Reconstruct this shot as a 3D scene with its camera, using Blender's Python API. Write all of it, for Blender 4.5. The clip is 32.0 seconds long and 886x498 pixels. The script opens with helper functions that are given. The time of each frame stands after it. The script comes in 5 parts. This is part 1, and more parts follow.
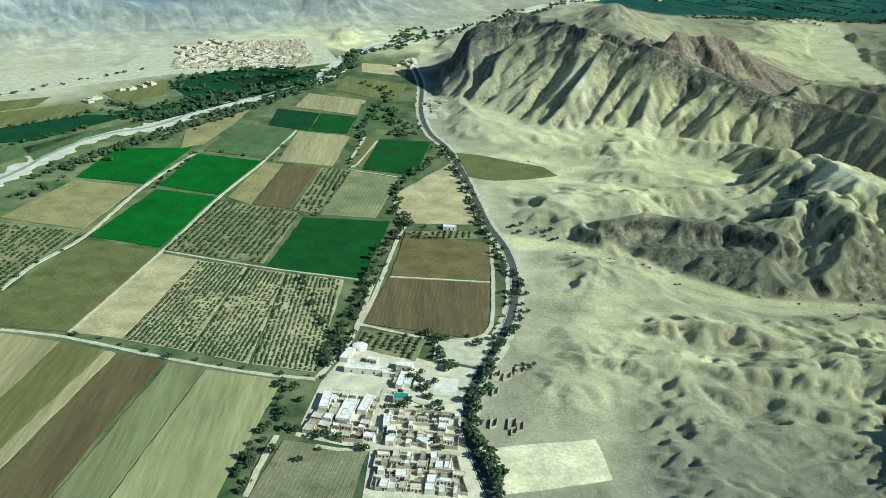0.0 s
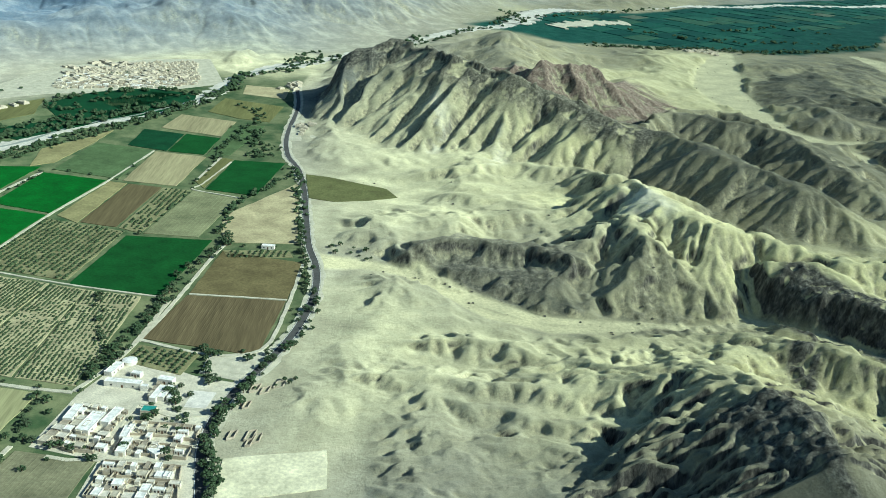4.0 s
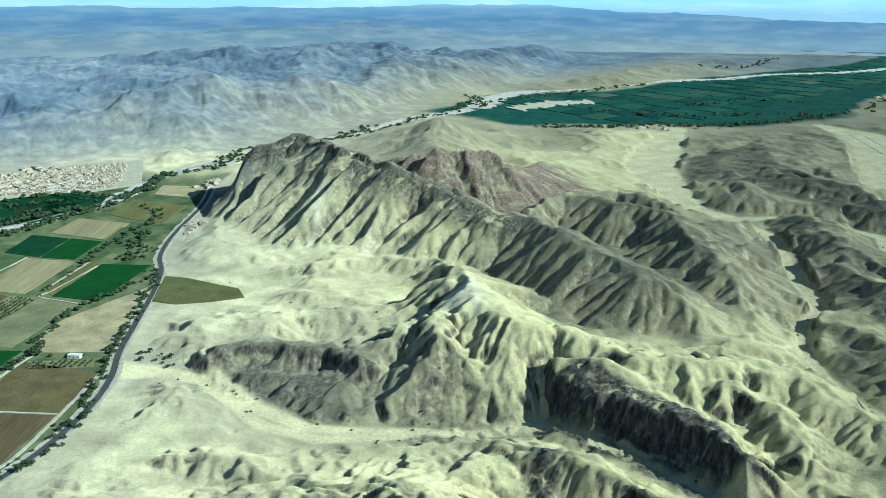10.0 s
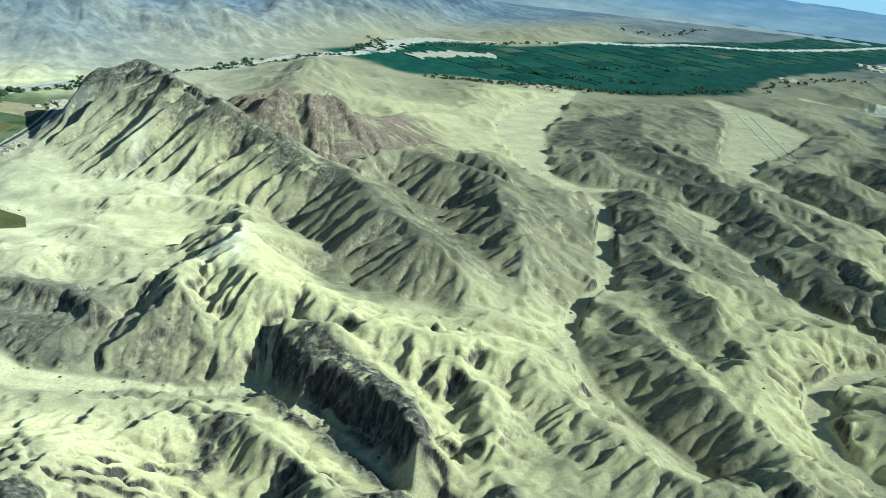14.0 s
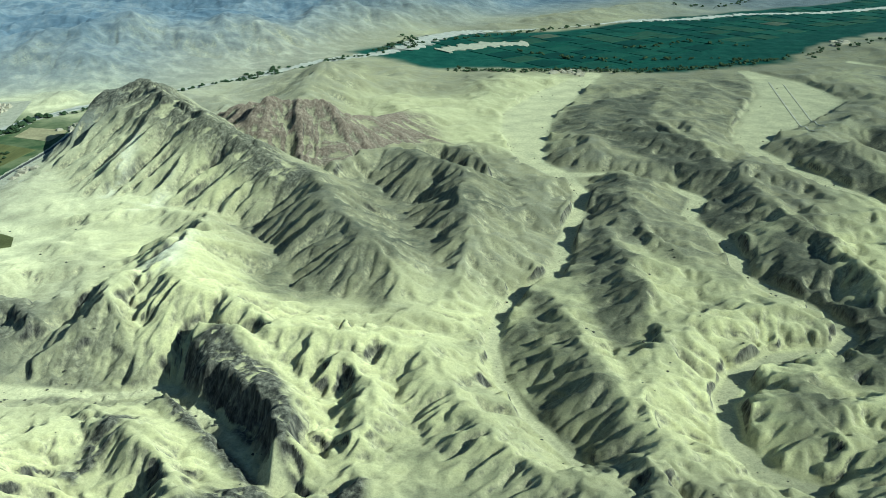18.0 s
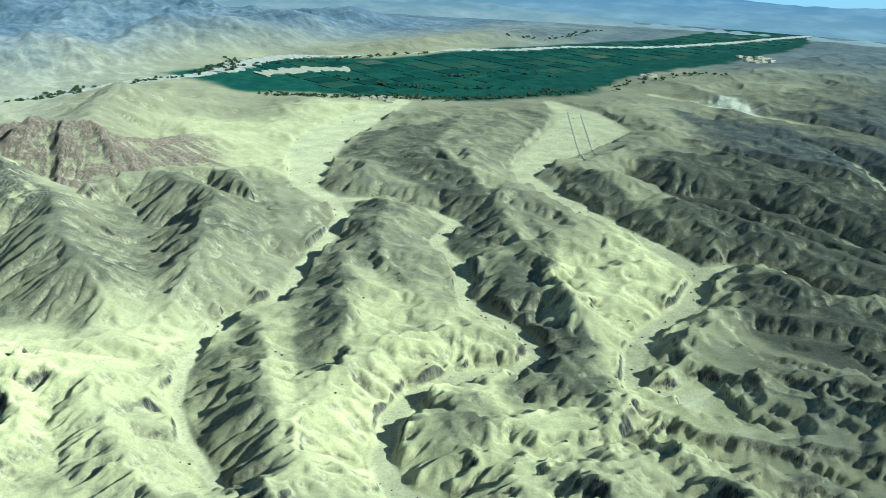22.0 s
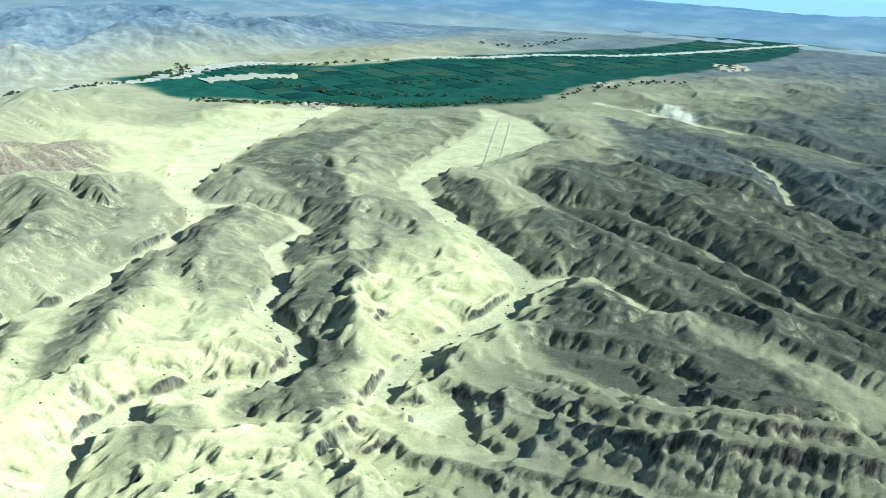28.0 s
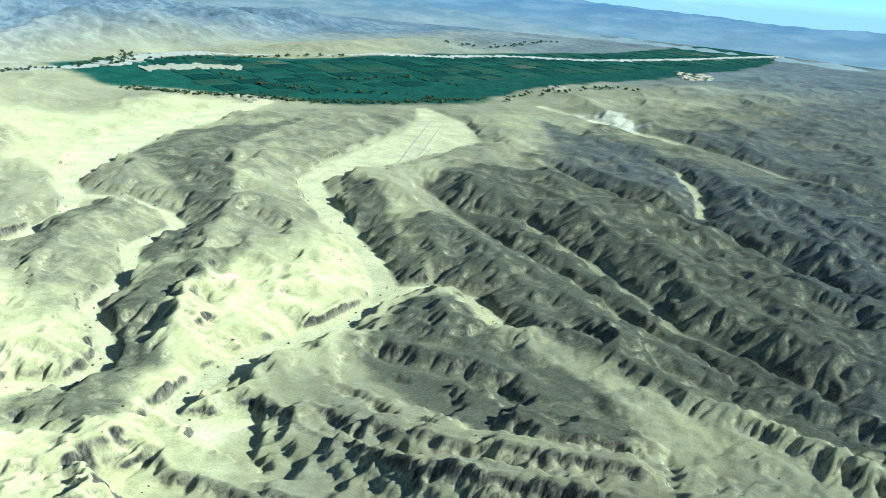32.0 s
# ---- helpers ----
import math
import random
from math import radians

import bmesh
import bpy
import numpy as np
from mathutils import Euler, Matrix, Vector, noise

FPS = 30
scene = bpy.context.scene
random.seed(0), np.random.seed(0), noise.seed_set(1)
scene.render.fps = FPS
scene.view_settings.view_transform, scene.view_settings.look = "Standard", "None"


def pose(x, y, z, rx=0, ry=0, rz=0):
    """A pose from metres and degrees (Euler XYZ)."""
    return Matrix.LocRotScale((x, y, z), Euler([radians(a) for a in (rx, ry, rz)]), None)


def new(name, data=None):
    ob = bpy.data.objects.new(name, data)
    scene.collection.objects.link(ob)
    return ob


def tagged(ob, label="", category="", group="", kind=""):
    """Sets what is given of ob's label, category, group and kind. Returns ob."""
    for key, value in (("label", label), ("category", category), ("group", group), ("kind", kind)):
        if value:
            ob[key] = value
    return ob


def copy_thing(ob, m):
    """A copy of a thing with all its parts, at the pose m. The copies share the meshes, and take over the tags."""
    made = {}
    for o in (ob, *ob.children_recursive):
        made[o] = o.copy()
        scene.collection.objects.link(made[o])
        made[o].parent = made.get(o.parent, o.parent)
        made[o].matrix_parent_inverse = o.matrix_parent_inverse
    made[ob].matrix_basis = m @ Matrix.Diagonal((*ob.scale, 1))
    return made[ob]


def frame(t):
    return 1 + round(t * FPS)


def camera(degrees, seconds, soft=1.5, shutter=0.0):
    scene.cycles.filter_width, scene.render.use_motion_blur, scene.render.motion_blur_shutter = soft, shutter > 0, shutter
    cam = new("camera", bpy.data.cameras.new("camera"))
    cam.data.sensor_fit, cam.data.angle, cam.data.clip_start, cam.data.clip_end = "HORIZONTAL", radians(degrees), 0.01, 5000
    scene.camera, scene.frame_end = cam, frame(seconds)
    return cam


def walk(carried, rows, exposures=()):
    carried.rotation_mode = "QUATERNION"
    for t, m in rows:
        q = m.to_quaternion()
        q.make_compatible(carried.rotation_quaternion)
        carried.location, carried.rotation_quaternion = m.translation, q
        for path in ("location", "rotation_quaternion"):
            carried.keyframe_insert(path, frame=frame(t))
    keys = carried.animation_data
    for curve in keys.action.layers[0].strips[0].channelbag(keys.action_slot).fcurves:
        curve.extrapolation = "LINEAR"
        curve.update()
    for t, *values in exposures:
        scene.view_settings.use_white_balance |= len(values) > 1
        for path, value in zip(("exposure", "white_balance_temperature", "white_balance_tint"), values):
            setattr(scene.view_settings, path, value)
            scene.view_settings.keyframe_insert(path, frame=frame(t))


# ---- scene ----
# An aircraft's slow sideways flight over a river valley with farmland and bare desert hills.
cam = camera(52.5, 32.0, soft=0.8)
# seconds, place in metres, then yaw, pitch and roll in degrees
ROWS = [
    (0.0, 10.3, 9.5, 497.2, -2.75, -21.77, 2.47),
    (0.5, 24.6, 5.0, 498.6, -3.17, -21.57, 2.78),
    (1.0, 38.8, 0.7, 500.0, -3.57, -21.36, 3.02),
    (1.5, 53.1, -3.5, 501.3, -4.00, -21.18, 3.23),
    (2.0, 67.5, -7.1, 502.7, -4.35, -20.95, 3.42),
    (2.5, 82.1, -10.2, 504.0, -4.61, -20.75, 3.58),
    (3.0, 96.9, -12.6, 505.3, -4.80, -20.55, 3.73),
    (3.5, 111.9, -14.5, 506.6, -4.90, -20.38, 3.74),
    (5.5, 177.4, -9.7, 511.2, -4.52, -19.88, 3.33),
    (6.0, 194.5, -5.9, 512.3, -4.97, -19.78, 3.26),
    (6.5, 211.4, -1.8, 513.4, -5.42, -19.73, 3.10),
    (7.0, 228.1, 1.9, 514.3, -5.84, -19.72, 2.94),
    (7.5, 244.5, 4.8, 515.2, -5.60, -18.70, 2.42),
    (8.0, 260.7, 6.5, 516.2, -4.62, -15.70, 1.64),
    (8.5, 276.8, 7.0, 517.2, -3.34, -12.51, 0.97),
    (9.0, 293.0, 6.7, 518.4, -2.09, -9.66, 0.40),
    (9.5, 309.2, 6.4, 519.7, -0.90, -11.72, 0.12),
    (10.0, 325.5, 6.5, 521.0, -0.54, -15.33, 0.24),
    (10.5, 342.0, 7.3, 522.3, -2.04, -17.89, 0.89),
    (11.0, 358.8, 9.1, 523.4, -3.28, -19.36, 1.69),
    (11.5, 375.9, 11.9, 524.5, -3.47, -19.71, 2.46),
    (12.0, 393.4, 15.5, 525.6, -3.62, -19.47, 3.57),
    (12.5, 411.0, 19.6, 526.6, -3.85, -19.10, 4.65),
    (13.0, 428.5, 23.7, 527.5, -4.01, -18.75, 5.61),
    (13.5, 446.1, 27.5, 528.5, -4.09, -18.62, 6.13),
    (14.0, 463.5, 30.8, 529.4, -3.98, -18.69, 6.06),
    (14.5, 480.9, 33.4, 530.4, -3.73, -18.96, 5.55),
    (15.0, 498.2, 35.3, 531.5, -3.19, -19.23, 4.90),
    (15.5, 515.3, 36.7, 532.6, -2.28, -19.34, 4.02),
    (17.5, 583.0, 28.9, 539.2, 2.38, -19.57, 0.83),
    (18.0, 599.4, 27.0, 540.9, 3.29, -19.59, 0.35),
    (18.5, 615.8, 25.3, 542.4, 2.36, -19.46, 0.37),
    (19.0, 632.3, 24.0, 543.7, 0.76, -19.23, 0.81),
    (19.5, 648.9, 22.9, 544.7, -0.80, -18.96, 1.30),
    (20.0, 665.7, 22.1, 545.3, -2.09, -18.64, 1.77),
    (20.5, 682.8, 21.3, 545.8, -3.09, -18.30, 2.17),
    (21.0, 700.1, 20.5, 546.4, -3.81, -17.99, 2.41),
    (21.5, 717.4, 19.6, 546.9, -4.23, -17.86, 2.70),
    (22.0, 734.5, 18.8, 547.5, -4.32, -17.88, 2.79),
    (22.5, 751.4, 18.0, 548.1, -4.11, -17.97, 2.82),
    (23.0, 768.2, 17.5, 548.7, -3.74, -18.07, 2.74),
    (23.5, 785.0, 17.0, 549.3, -3.39, -18.17, 2.60),
    (24.0, 801.9, 16.7, 549.7, -3.11, -18.24, 2.62),
    (24.5, 819.0, 16.5, 550.1, -2.84, -18.23, 2.60),
    (25.0, 836.4, 16.7, 550.4, -2.57, -18.19, 2.57),
    (25.5, 853.9, 17.2, 550.5, -2.33, -18.09, 2.54),
    (27.5, 923.3, 27.7, 550.5, -1.45, -17.58, 2.59),
    (28.0, 940.0, 31.6, 550.8, -1.41, -17.45, 2.65),
    (28.5, 956.6, 35.6, 551.2, -1.52, -17.43, 2.78),
    (29.0, 973.0, 39.8, 551.6, -1.78, -17.72, 2.95),
    (29.5, 989.4, 44.1, 551.9, -2.14, -18.35, 3.24),
    (30.0, 1005.6, 48.4, 552.0, -2.55, -19.05, 3.78),
    (30.5, 1021.7, 52.8, 552.1, -2.83, -19.01, 4.38),
    (31.0, 1037.8, 57.2, 552.2, -2.68, -18.41, 4.76),
    (31.5, 1053.9, 61.8, 552.4, -2.16, -17.85, 5.06),
    (32.0, 1070.0, 66.5, 552.6, -1.23, -17.50, 4.82),
]

# the film's own brightness and white balance drift a little
EXPOSURES = [(t, e + 0.08, k, g) for t, e, k, g in [(0.0, 0.36, 5780, -11), (6.0, 0.42, 5500, -8), (9.0, 0.24, 5300, -7), (13.0, 0.26, 5400, -8), (19.0, 0.0, 5450, -15), (22.0, 0.26, 5220, -13), (25.0, 0.47, 5240, -9), (30.0, 0.52, 5280, -7), (32.0, 0.47, 5250, -9)]]
walk(cam, [(t, pose(x, y, z, 0, 0, yaw) @ pose(0, 0, 0, 90 + pitch, 0, 0) @ pose(0, 0, 0, 0, 0, roll)) for t, x, y, z, yaw, pitch, roll in ROWS], exposures=EXPOSURES)

# ---- daylight: a high sun from the right ----
SUN_ELEV, SUN_AZIM = 32.0, 112.0  # azimuth clockwise from +y
world = bpy.data.worlds.new("sky")
scene.world = world
world.use_nodes = True
wn = world.node_tree
sky = wn.nodes.new("ShaderNodeTexSky")
sky.sky_type, sky.sun_disc = "NISHITA", False
sky.sun_elevation, sky.sun_rotation = radians(SUN_ELEV), radians(SUN_AZIM)
sky.air_density, sky.dust_density, sky.ozone_density = 1.0, 0.4, 1.5
tint = wn.nodes.new("ShaderNodeMix")
tint.data_type, tint.blend_type = "RGBA", "MULTIPLY"
tint.inputs[0].default_value, tint.inputs[7].default_value = 1.0, (0.9, 1.0, 1.08, 1)
wn.links.new(sky.outputs[0], tint.inputs[6])
wn.links.new(tint.outputs[2], wn.nodes["Background"].inputs[0])
wn.nodes["Background"].inputs[1].default_value = 0.05
sun_data = bpy.data.lights.new("sun", "SUN")
sun_data.energy, sun_data.angle, sun_data.color = 5.0, radians(0.6), (1.0, 0.96, 0.86)
sun = new("sun", sun_data)
sun_way = Vector((math.sin(radians(SUN_AZIM)) * math.cos(radians(SUN_ELEV)), math.cos(radians(SUN_AZIM)) * math.cos(radians(SUN_ELEV)), math.sin(radians(SUN_ELEV))))
sun.rotation_mode = "QUATERNION"
sun.rotation_quaternion = sun_way.to_track_quat("Z", "Y")
sun.location = (500, 800, 1500)

# ---- materials ----
def material(name, rough=0.9):
    m = bpy.data.materials.new(name)
    m.use_nodes = True
    b = m.node_tree.nodes["Principled BSDF"]
    b.inputs["Roughness"].default_value = rough
    b.inputs["Specular IOR Level"].default_value = 0.1
    return m, m.node_tree, b


def noise_node(nt, scale, detail=6.0, rough=0.6, coord=None):
    n = nt.nodes.new("ShaderNodeTexNoise")
    n.inputs["Scale"].default_value, n.inputs["Detail"].default_value, n.inputs["Roughness"].default_value = scale, detail, rough
    if coord:
        nt.links.new(coord, n.inputs["Vector"])
    return n


def ramp(nt, source, stops):
    r = nt.nodes.new("ShaderNodeValToRGB")
    while len(r.color_ramp.elements) < len(stops):
        r.color_ramp.elements.new(0.5)
    for e, (p, c) in zip(r.color_ramp.elements, stops):
        e.position, e.color = p, (*c, 1) if len(c) == 3 else c
    nt.links.new(source, r.inputs[0])
    return r.outputs[0]


def mixed(nt, factor, a, b):
    m = nt.nodes.new("ShaderNodeMix")
    m.data_type = "RGBA"
    for value, socket in ((factor, m.inputs[0]), (a, m.inputs[6]), (b, m.inputs[7])):
        if isinstance(value, (int, float)):
            socket.default_value = value
        elif isinstance(value, tuple):
            socket.default_value = (*value, 1)
        else:
            nt.links.new(value, socket)
    return m.outputs[2]


def maths(nt, op, a, b=None, clamp=False):
    m = nt.nodes.new("ShaderNodeMath")
    m.operation, m.use_clamp = op, clamp
    for value, socket in ((a, m.inputs[0]), (b, m.inputs[1])):
        if value is None:
            continue
        if isinstance(value, (int, float)):
            socket.default_value = value
        else:
            nt.links.new(value, socket)
    return m.outputs[0]


def attribute(nt, name):
    a = nt.nodes.new("ShaderNodeAttribute")
    a.attribute_name = name
    return a.outputs["Fac"]


def bump(nt, b, height, strength, distance):
    n = nt.nodes.new("ShaderNodeBump")
    n.inputs["Strength"].default_value, n.inputs["Distance"].default_value = strength, distance
    nt.links.new(height, n.inputs["Height"])
    nt.links.new(n.outputs[0], b.inputs["Normal"])


def position(nt):
    return nt.nodes.new("ShaderNodeNewGeometry").outputs["Position"]


def plain(name, colour, vary=0.25, scale=0.2, rough=0.9, relief=0.0, streak=None):
    """A matt surface in one colour with two scales of mottling."""
    m, nt, b = material(name, rough)
    p = position(nt)
    if streak:
        mp = nt.nodes.new("ShaderNodeMapping")
        mp.inputs["Rotation"].default_value, mp.inputs["Scale"].default_value = (0, 0, streak), (1.0, 0.07, 1.0)
        nt.links.new(p, mp.inputs[0])
        p = mp.outputs[0]
    n1, n2 = noise_node(nt, scale, 5, 0.6, p), noise_node(nt, scale * 9, 4, 0.6, p)
    lo, hi = tuple(c * (1 - vary) for c in colour), tuple(min(1, c * (1 + vary)) for c in colour)
    c1 = ramp(nt, n1.outputs[0], [(0.3, lo), (0.7, hi)])
    c2 = ramp(nt, n2.outputs[0], [(0.3, (0.75, 0.75, 0.75)), (0.7, (1.15, 1.15, 1.15))])
    mul = nt.nodes.new("ShaderNodeMix")
    mul.data_type, mul.blend_type = "RGBA", "MULTIPLY"
    mul.inputs[0].default_value = 1.0
    nt.links.new(c1, mul.inputs[6]), nt.links.new(c2, mul.inputs[7])
    nt.links.new(mul.outputs[2], b.inputs["Base Color"])
    if relief:
        bump(nt, b, n2.outputs[0], 0.6, relief)
    return m


def desert_material():
    m, nt, b = material("desert_ground", 0.95)
    b.inputs["Diffuse Roughness"].default_value = 1.0
    p = position(nt)
    big, mid, fine = noise_node(nt, 0.006, 5, 0.6, p), noise_node(nt, 0.035, 6, 0.62, p), noise_node(nt, 0.4, 7, 0.7, p)
    sand = ramp(nt, big.outputs[0], [(0.32, (0.205, 0.195, 0.125)), (0.52, (0.33, 0.31, 0.19)), (0.7, (0.48, 0.45, 0.265))])
    grey = ramp(nt, mid.outputs[0], [(0.3, (0.2, 0.2, 0.15)), (0.7, (0.32, 0.31, 0.23))])
    soil = mixed(nt, ramp(nt, mid.outputs[0], [(0.42, (0, 0, 0)), (0.72, (0.75, 0.75, 0.75))]), sand, grey)
    bright = ramp(nt, mid.outputs[0], [(0.3, (0.49, 0.465, 0.26)), (0.65, (0.81, 0.77, 0.42))])
    soil = mixed(nt, maths(nt, "MULTIPLY", attribute(nt, "pale"), 0.95), soil, bright)
    # ash-grey soil; on the back hills the grey also paints distance haze
    ash = ramp(nt, mid.outputs[0], [(0.3, (0.19, 0.19, 0.175)), (0.5, (0.3, 0.295, 0.25)), (0.68, (0.48, 0.46, 0.36))])
    soil = mixed(nt, attribute(nt, "ashen_haze"), soil, ash)
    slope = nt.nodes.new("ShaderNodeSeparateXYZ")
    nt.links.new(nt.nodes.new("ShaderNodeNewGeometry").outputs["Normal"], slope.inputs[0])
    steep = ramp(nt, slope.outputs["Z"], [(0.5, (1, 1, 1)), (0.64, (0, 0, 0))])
    upright = nt.nodes.new("ShaderNodeMapping")
    upright.inputs["Scale"].default_value = (1.0, 1.0, 0.12)
    nt.links.new(p, upright.inputs[0])
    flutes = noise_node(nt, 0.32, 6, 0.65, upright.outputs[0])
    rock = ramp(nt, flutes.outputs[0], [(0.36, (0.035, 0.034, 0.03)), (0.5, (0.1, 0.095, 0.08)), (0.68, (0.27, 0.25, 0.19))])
    # worn lower flanks show pale bedded silt
    bare = ramp(nt, slope.outputs["Z"], [(0.8, (1, 1, 1)), (0.9, (0, 0, 0))])
    silt = ramp(nt, flutes.outputs[0], [(0.35, (0.2, 0.19, 0.14)), (0.5, (0.43, 0.4, 0.255)), (0.65, (0.66, 0.61, 0.38))])
    # loose dark gravel with a ragged rim; on some flanks its dark also paints shade
    rim = maths(nt, "ADD", attribute(nt, "gravel"), maths(nt, "ADD", maths(nt, "MULTIPLY", maths(nt, "SUBTRACT", mid.outputs[0], 0.5), 1.3), maths(nt, "MULTIPLY", maths(nt, "SUBTRACT", big.outputs[0], 0.5), 1.2)))
    gravel = ramp(nt, fine.outputs[0], [(0.25, (0.058, 0.063, 0.053)), (0.6, (0.104, 0.106, 0.078)), (0.8, (0.17, 0.168, 0.118))])
    c = mixed(nt, ramp(nt, rim, [(0.3, (0, 0, 0)), (0.8, (0.9, 0.9, 0.9))]), soil, gravel)
    # blue-grey: slate rock on the massif's west end, painted distance haze farther east
    slate_haze = ramp(nt, fine.outputs[0], [(0.3, (0.062, 0.076, 0.09)), (0.7, (0.13, 0.152, 0.165))])
    c = mixed(nt, maths(nt, "MULTIPLY", attribute(nt, "slate_haze"), maths(nt, "ADD", 0.35, maths(nt, "MULTIPLY", mid.outputs[0], 0.9), True)), c, slate_haze)
    red = ramp(nt, flutes.outputs[0], [(0.3, (0.125, 0.094, 0.076)), (0.5, (0.25, 0.195, 0.15)), (0.7, (0.4, 0.33, 0.245))])
    hollow = attribute(nt, "hollow")
    drift = maths(nt, "ADD", maths(nt, "MULTIPLY", hollow, 0.38), maths(nt, "MULTIPLY", maths(nt, "MULTIPLY", bare, ramp(nt, mid.outputs[0], [(0.38, (0, 0, 0)), (0.58, (1, 1, 1))])), 0.75), True)
    c = mixed(nt, maths(nt, "MULTIPLY", drift, maths(nt, "SUBTRACT", 1.0, maths(nt, "MULTIPLY", maths(nt, "MAXIMUM", attribute(nt, "brown"), attribute(nt, "gravel")), 0.35)), True), c, silt)
    crag_rock = ramp(nt, flutes.outputs[0], [(0.36, (0.04, 0.04, 0.034)), (0.52, (0.13, 0.126, 0.1)), (0.68, (0.3, 0.285, 0.215))])
    c = mixed(nt, maths(nt, "MULTIPLY", attribute(nt, "crag"), ramp(nt, maths(nt, "SUBTRACT", mid.outputs[0], maths(nt, "MULTIPLY", hollow, 0.15)), [(0.33, (0, 0, 0)), (0.48, (0.9, 0.9, 0.9))])), c, crag_rock)
    c = mixed(nt, maths(nt, "MULTIPLY", attribute(nt, "brown"), ramp(nt, maths(nt, "SUBTRACT", mid.outputs[0], maths(nt, "MULTIPLY", hollow, 0.2)), [(0.36, (0.15, 0.15, 0.15)), (0.52, (0.9, 0.9, 0.9))])), c, red)
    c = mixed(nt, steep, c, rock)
    pale = ramp(nt, maths(nt, "ADD", maths(nt, "MULTIPLY", mid.outputs[0], 0.65), maths(nt, "MULTIPLY", fine.outputs[0], 0.35)), [(0.36, (0.4, 0.38, 0.24)), (0.6, (0.62, 0.585, 0.355))])
    c = mixed(nt, attribute(nt, "sand"), c, pale)
    c = mixed(nt, maths(nt, "MULTIPLY", attribute(nt, "white"), ramp(nt, noise_node(nt, 0.02, 6, 0.65, p).outputs[0], [(0.42, (0, 0, 0)), (0.56, (1, 1, 1))])), c, (0.8, 0.77, 0.6))
    earth = ramp(nt, mid.outputs[0], [(0.35, (0.035, 0.065, 0.028)), (0.65, (0.14, 0.155, 0.08))])
    c = mixed(nt, attribute(nt, "farm"), c, earth)
    # far crops: green with a teal cast that paints in the haze
    crop = ramp(nt, mid.outputs[0], [(0.35, (0.010, 0.055, 0.042)), (0.65, (0.022, 0.09, 0.064))])
    c = mixed(nt, attribute(nt, "green"), c, crop)
    # distance haze painted as a blue-grey ground colour
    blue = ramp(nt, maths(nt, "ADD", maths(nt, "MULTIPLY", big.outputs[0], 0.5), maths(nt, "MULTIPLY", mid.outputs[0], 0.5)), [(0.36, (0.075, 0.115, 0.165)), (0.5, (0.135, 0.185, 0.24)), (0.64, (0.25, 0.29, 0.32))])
    c = mixed(nt, attribute(nt, "haze_tint"), c, blue)
    grit = noise_node(nt, 1.1, 5, 0.7, p)
    mul = nt.nodes.new("ShaderNodeMix")
    mul.data_type, mul.blend_type = "RGBA", "MULTIPLY"
    mul.inputs[0].default_value = 1.0
    nt.links.new(c, mul.inputs[6])
    nt.links.new(ramp(nt, maths(nt, "MULTIPLY", maths(nt, "ADD", grit.outputs[0], fine.outputs[0]), 0.5), [(0.36, (0.78, 0.78, 0.79)), (0.5, (1, 1, 1)), (0.64, (1.15, 1.15, 1.14))]), mul.inputs[7])
    nt.links.new(mul.outputs[2], b.inputs["Base Color"])
    # relief finer than the mesh: creased gullies, then grit
    gullies = noise_node(nt, 0.055, 5, 0.55, p)
    gullies.noise_type = "RIDGED_MULTIFRACTAL"
    hills = maths(nt, "SUBTRACT", 1.0, maths(nt, "MAXIMUM", attribute(nt, "sand"), attribute(nt, "farm")))
    n1, n2 = nt.nodes.new("ShaderNodeBump"), nt.nodes.new("ShaderNodeBump")
    n1.inputs["Distance"].default_value, n2.inputs["Distance"].default_value, n2.inputs["Strength"].default_value = 2.4, 1.1, 0.7
    nt.links.new(maths(nt, "MULTIPLY", hills, 0.75), n1.inputs["Strength"])
    nt.links.new(gullies.outputs[0], n1.inputs["Height"])
    nt.links.new(maths(nt, "MULTIPLY", fine.outputs[0], maths(nt, "ADD", 0.15, maths(nt, "MULTIPLY", hills, 0.85))), n2.inputs["Height"])
    nt.links.new(n1.outputs[0], n2.inputs["Normal"])
    nt.links.new(n2.outputs[0], b.inputs["Normal"])
    return m


DESERT = desert_material()

# ---- the lie of the land ----
ROAD = [(59, 310), (53, 339), (49, 360), (45, 387), (47, 418), (55, 448), (68, 481), (81, 525), (88, 576), (86, 625), (77, 669), (70, 732), (62, 807), (51, 872), (35, 924), (27, 1002), (28, 1130), (19, 1220), (16, 1260)]
VALLEY_EDGE = [(22, 1253), (33, 1430), (96, 1538), (172, 1580), (254, 1711), (334, 1798), (394, 1837)]
HILL_FOOT = [(-504, 1168), (-444, 1196), (-328, 1314), (-247, 1394), (-165, 1417), (-88, 1316)]
HILL_FOOT2 = [(-74, 1307), (-15, 1464), (77, 1544), (171, 1631), (277, 1774), (435, 2000)]
RIVER = [(-340, 706), (-330, 744), (-322, 772), (-312, 825), (-288, 879), (-243, 921), (-208, 998), (-155, 1058), (-103, 1141), (-81, 1212), (-70, 1282), (-25, 1366), (26, 1408)]
RIVER_FAR = [(205, 1659), (276, 1755), (380, 1842), (430, 1940), (507, 2092), (655, 2155), (927, 2338), (1076, 2384), (1242, 2493), (1496, 2574), (1768, 2755), (1949, 2909), (2200, 3120)]

FLOOR_Y = [100, 300, 500, 1000, 1600, 2000, 2700, 4500]
FLOOR_EAST = [262, 264, 267, 275, 297, 318, 340, 385]
FLOOR_WEST = [244, 246, 249, 264, 292, 318, 340, 385]


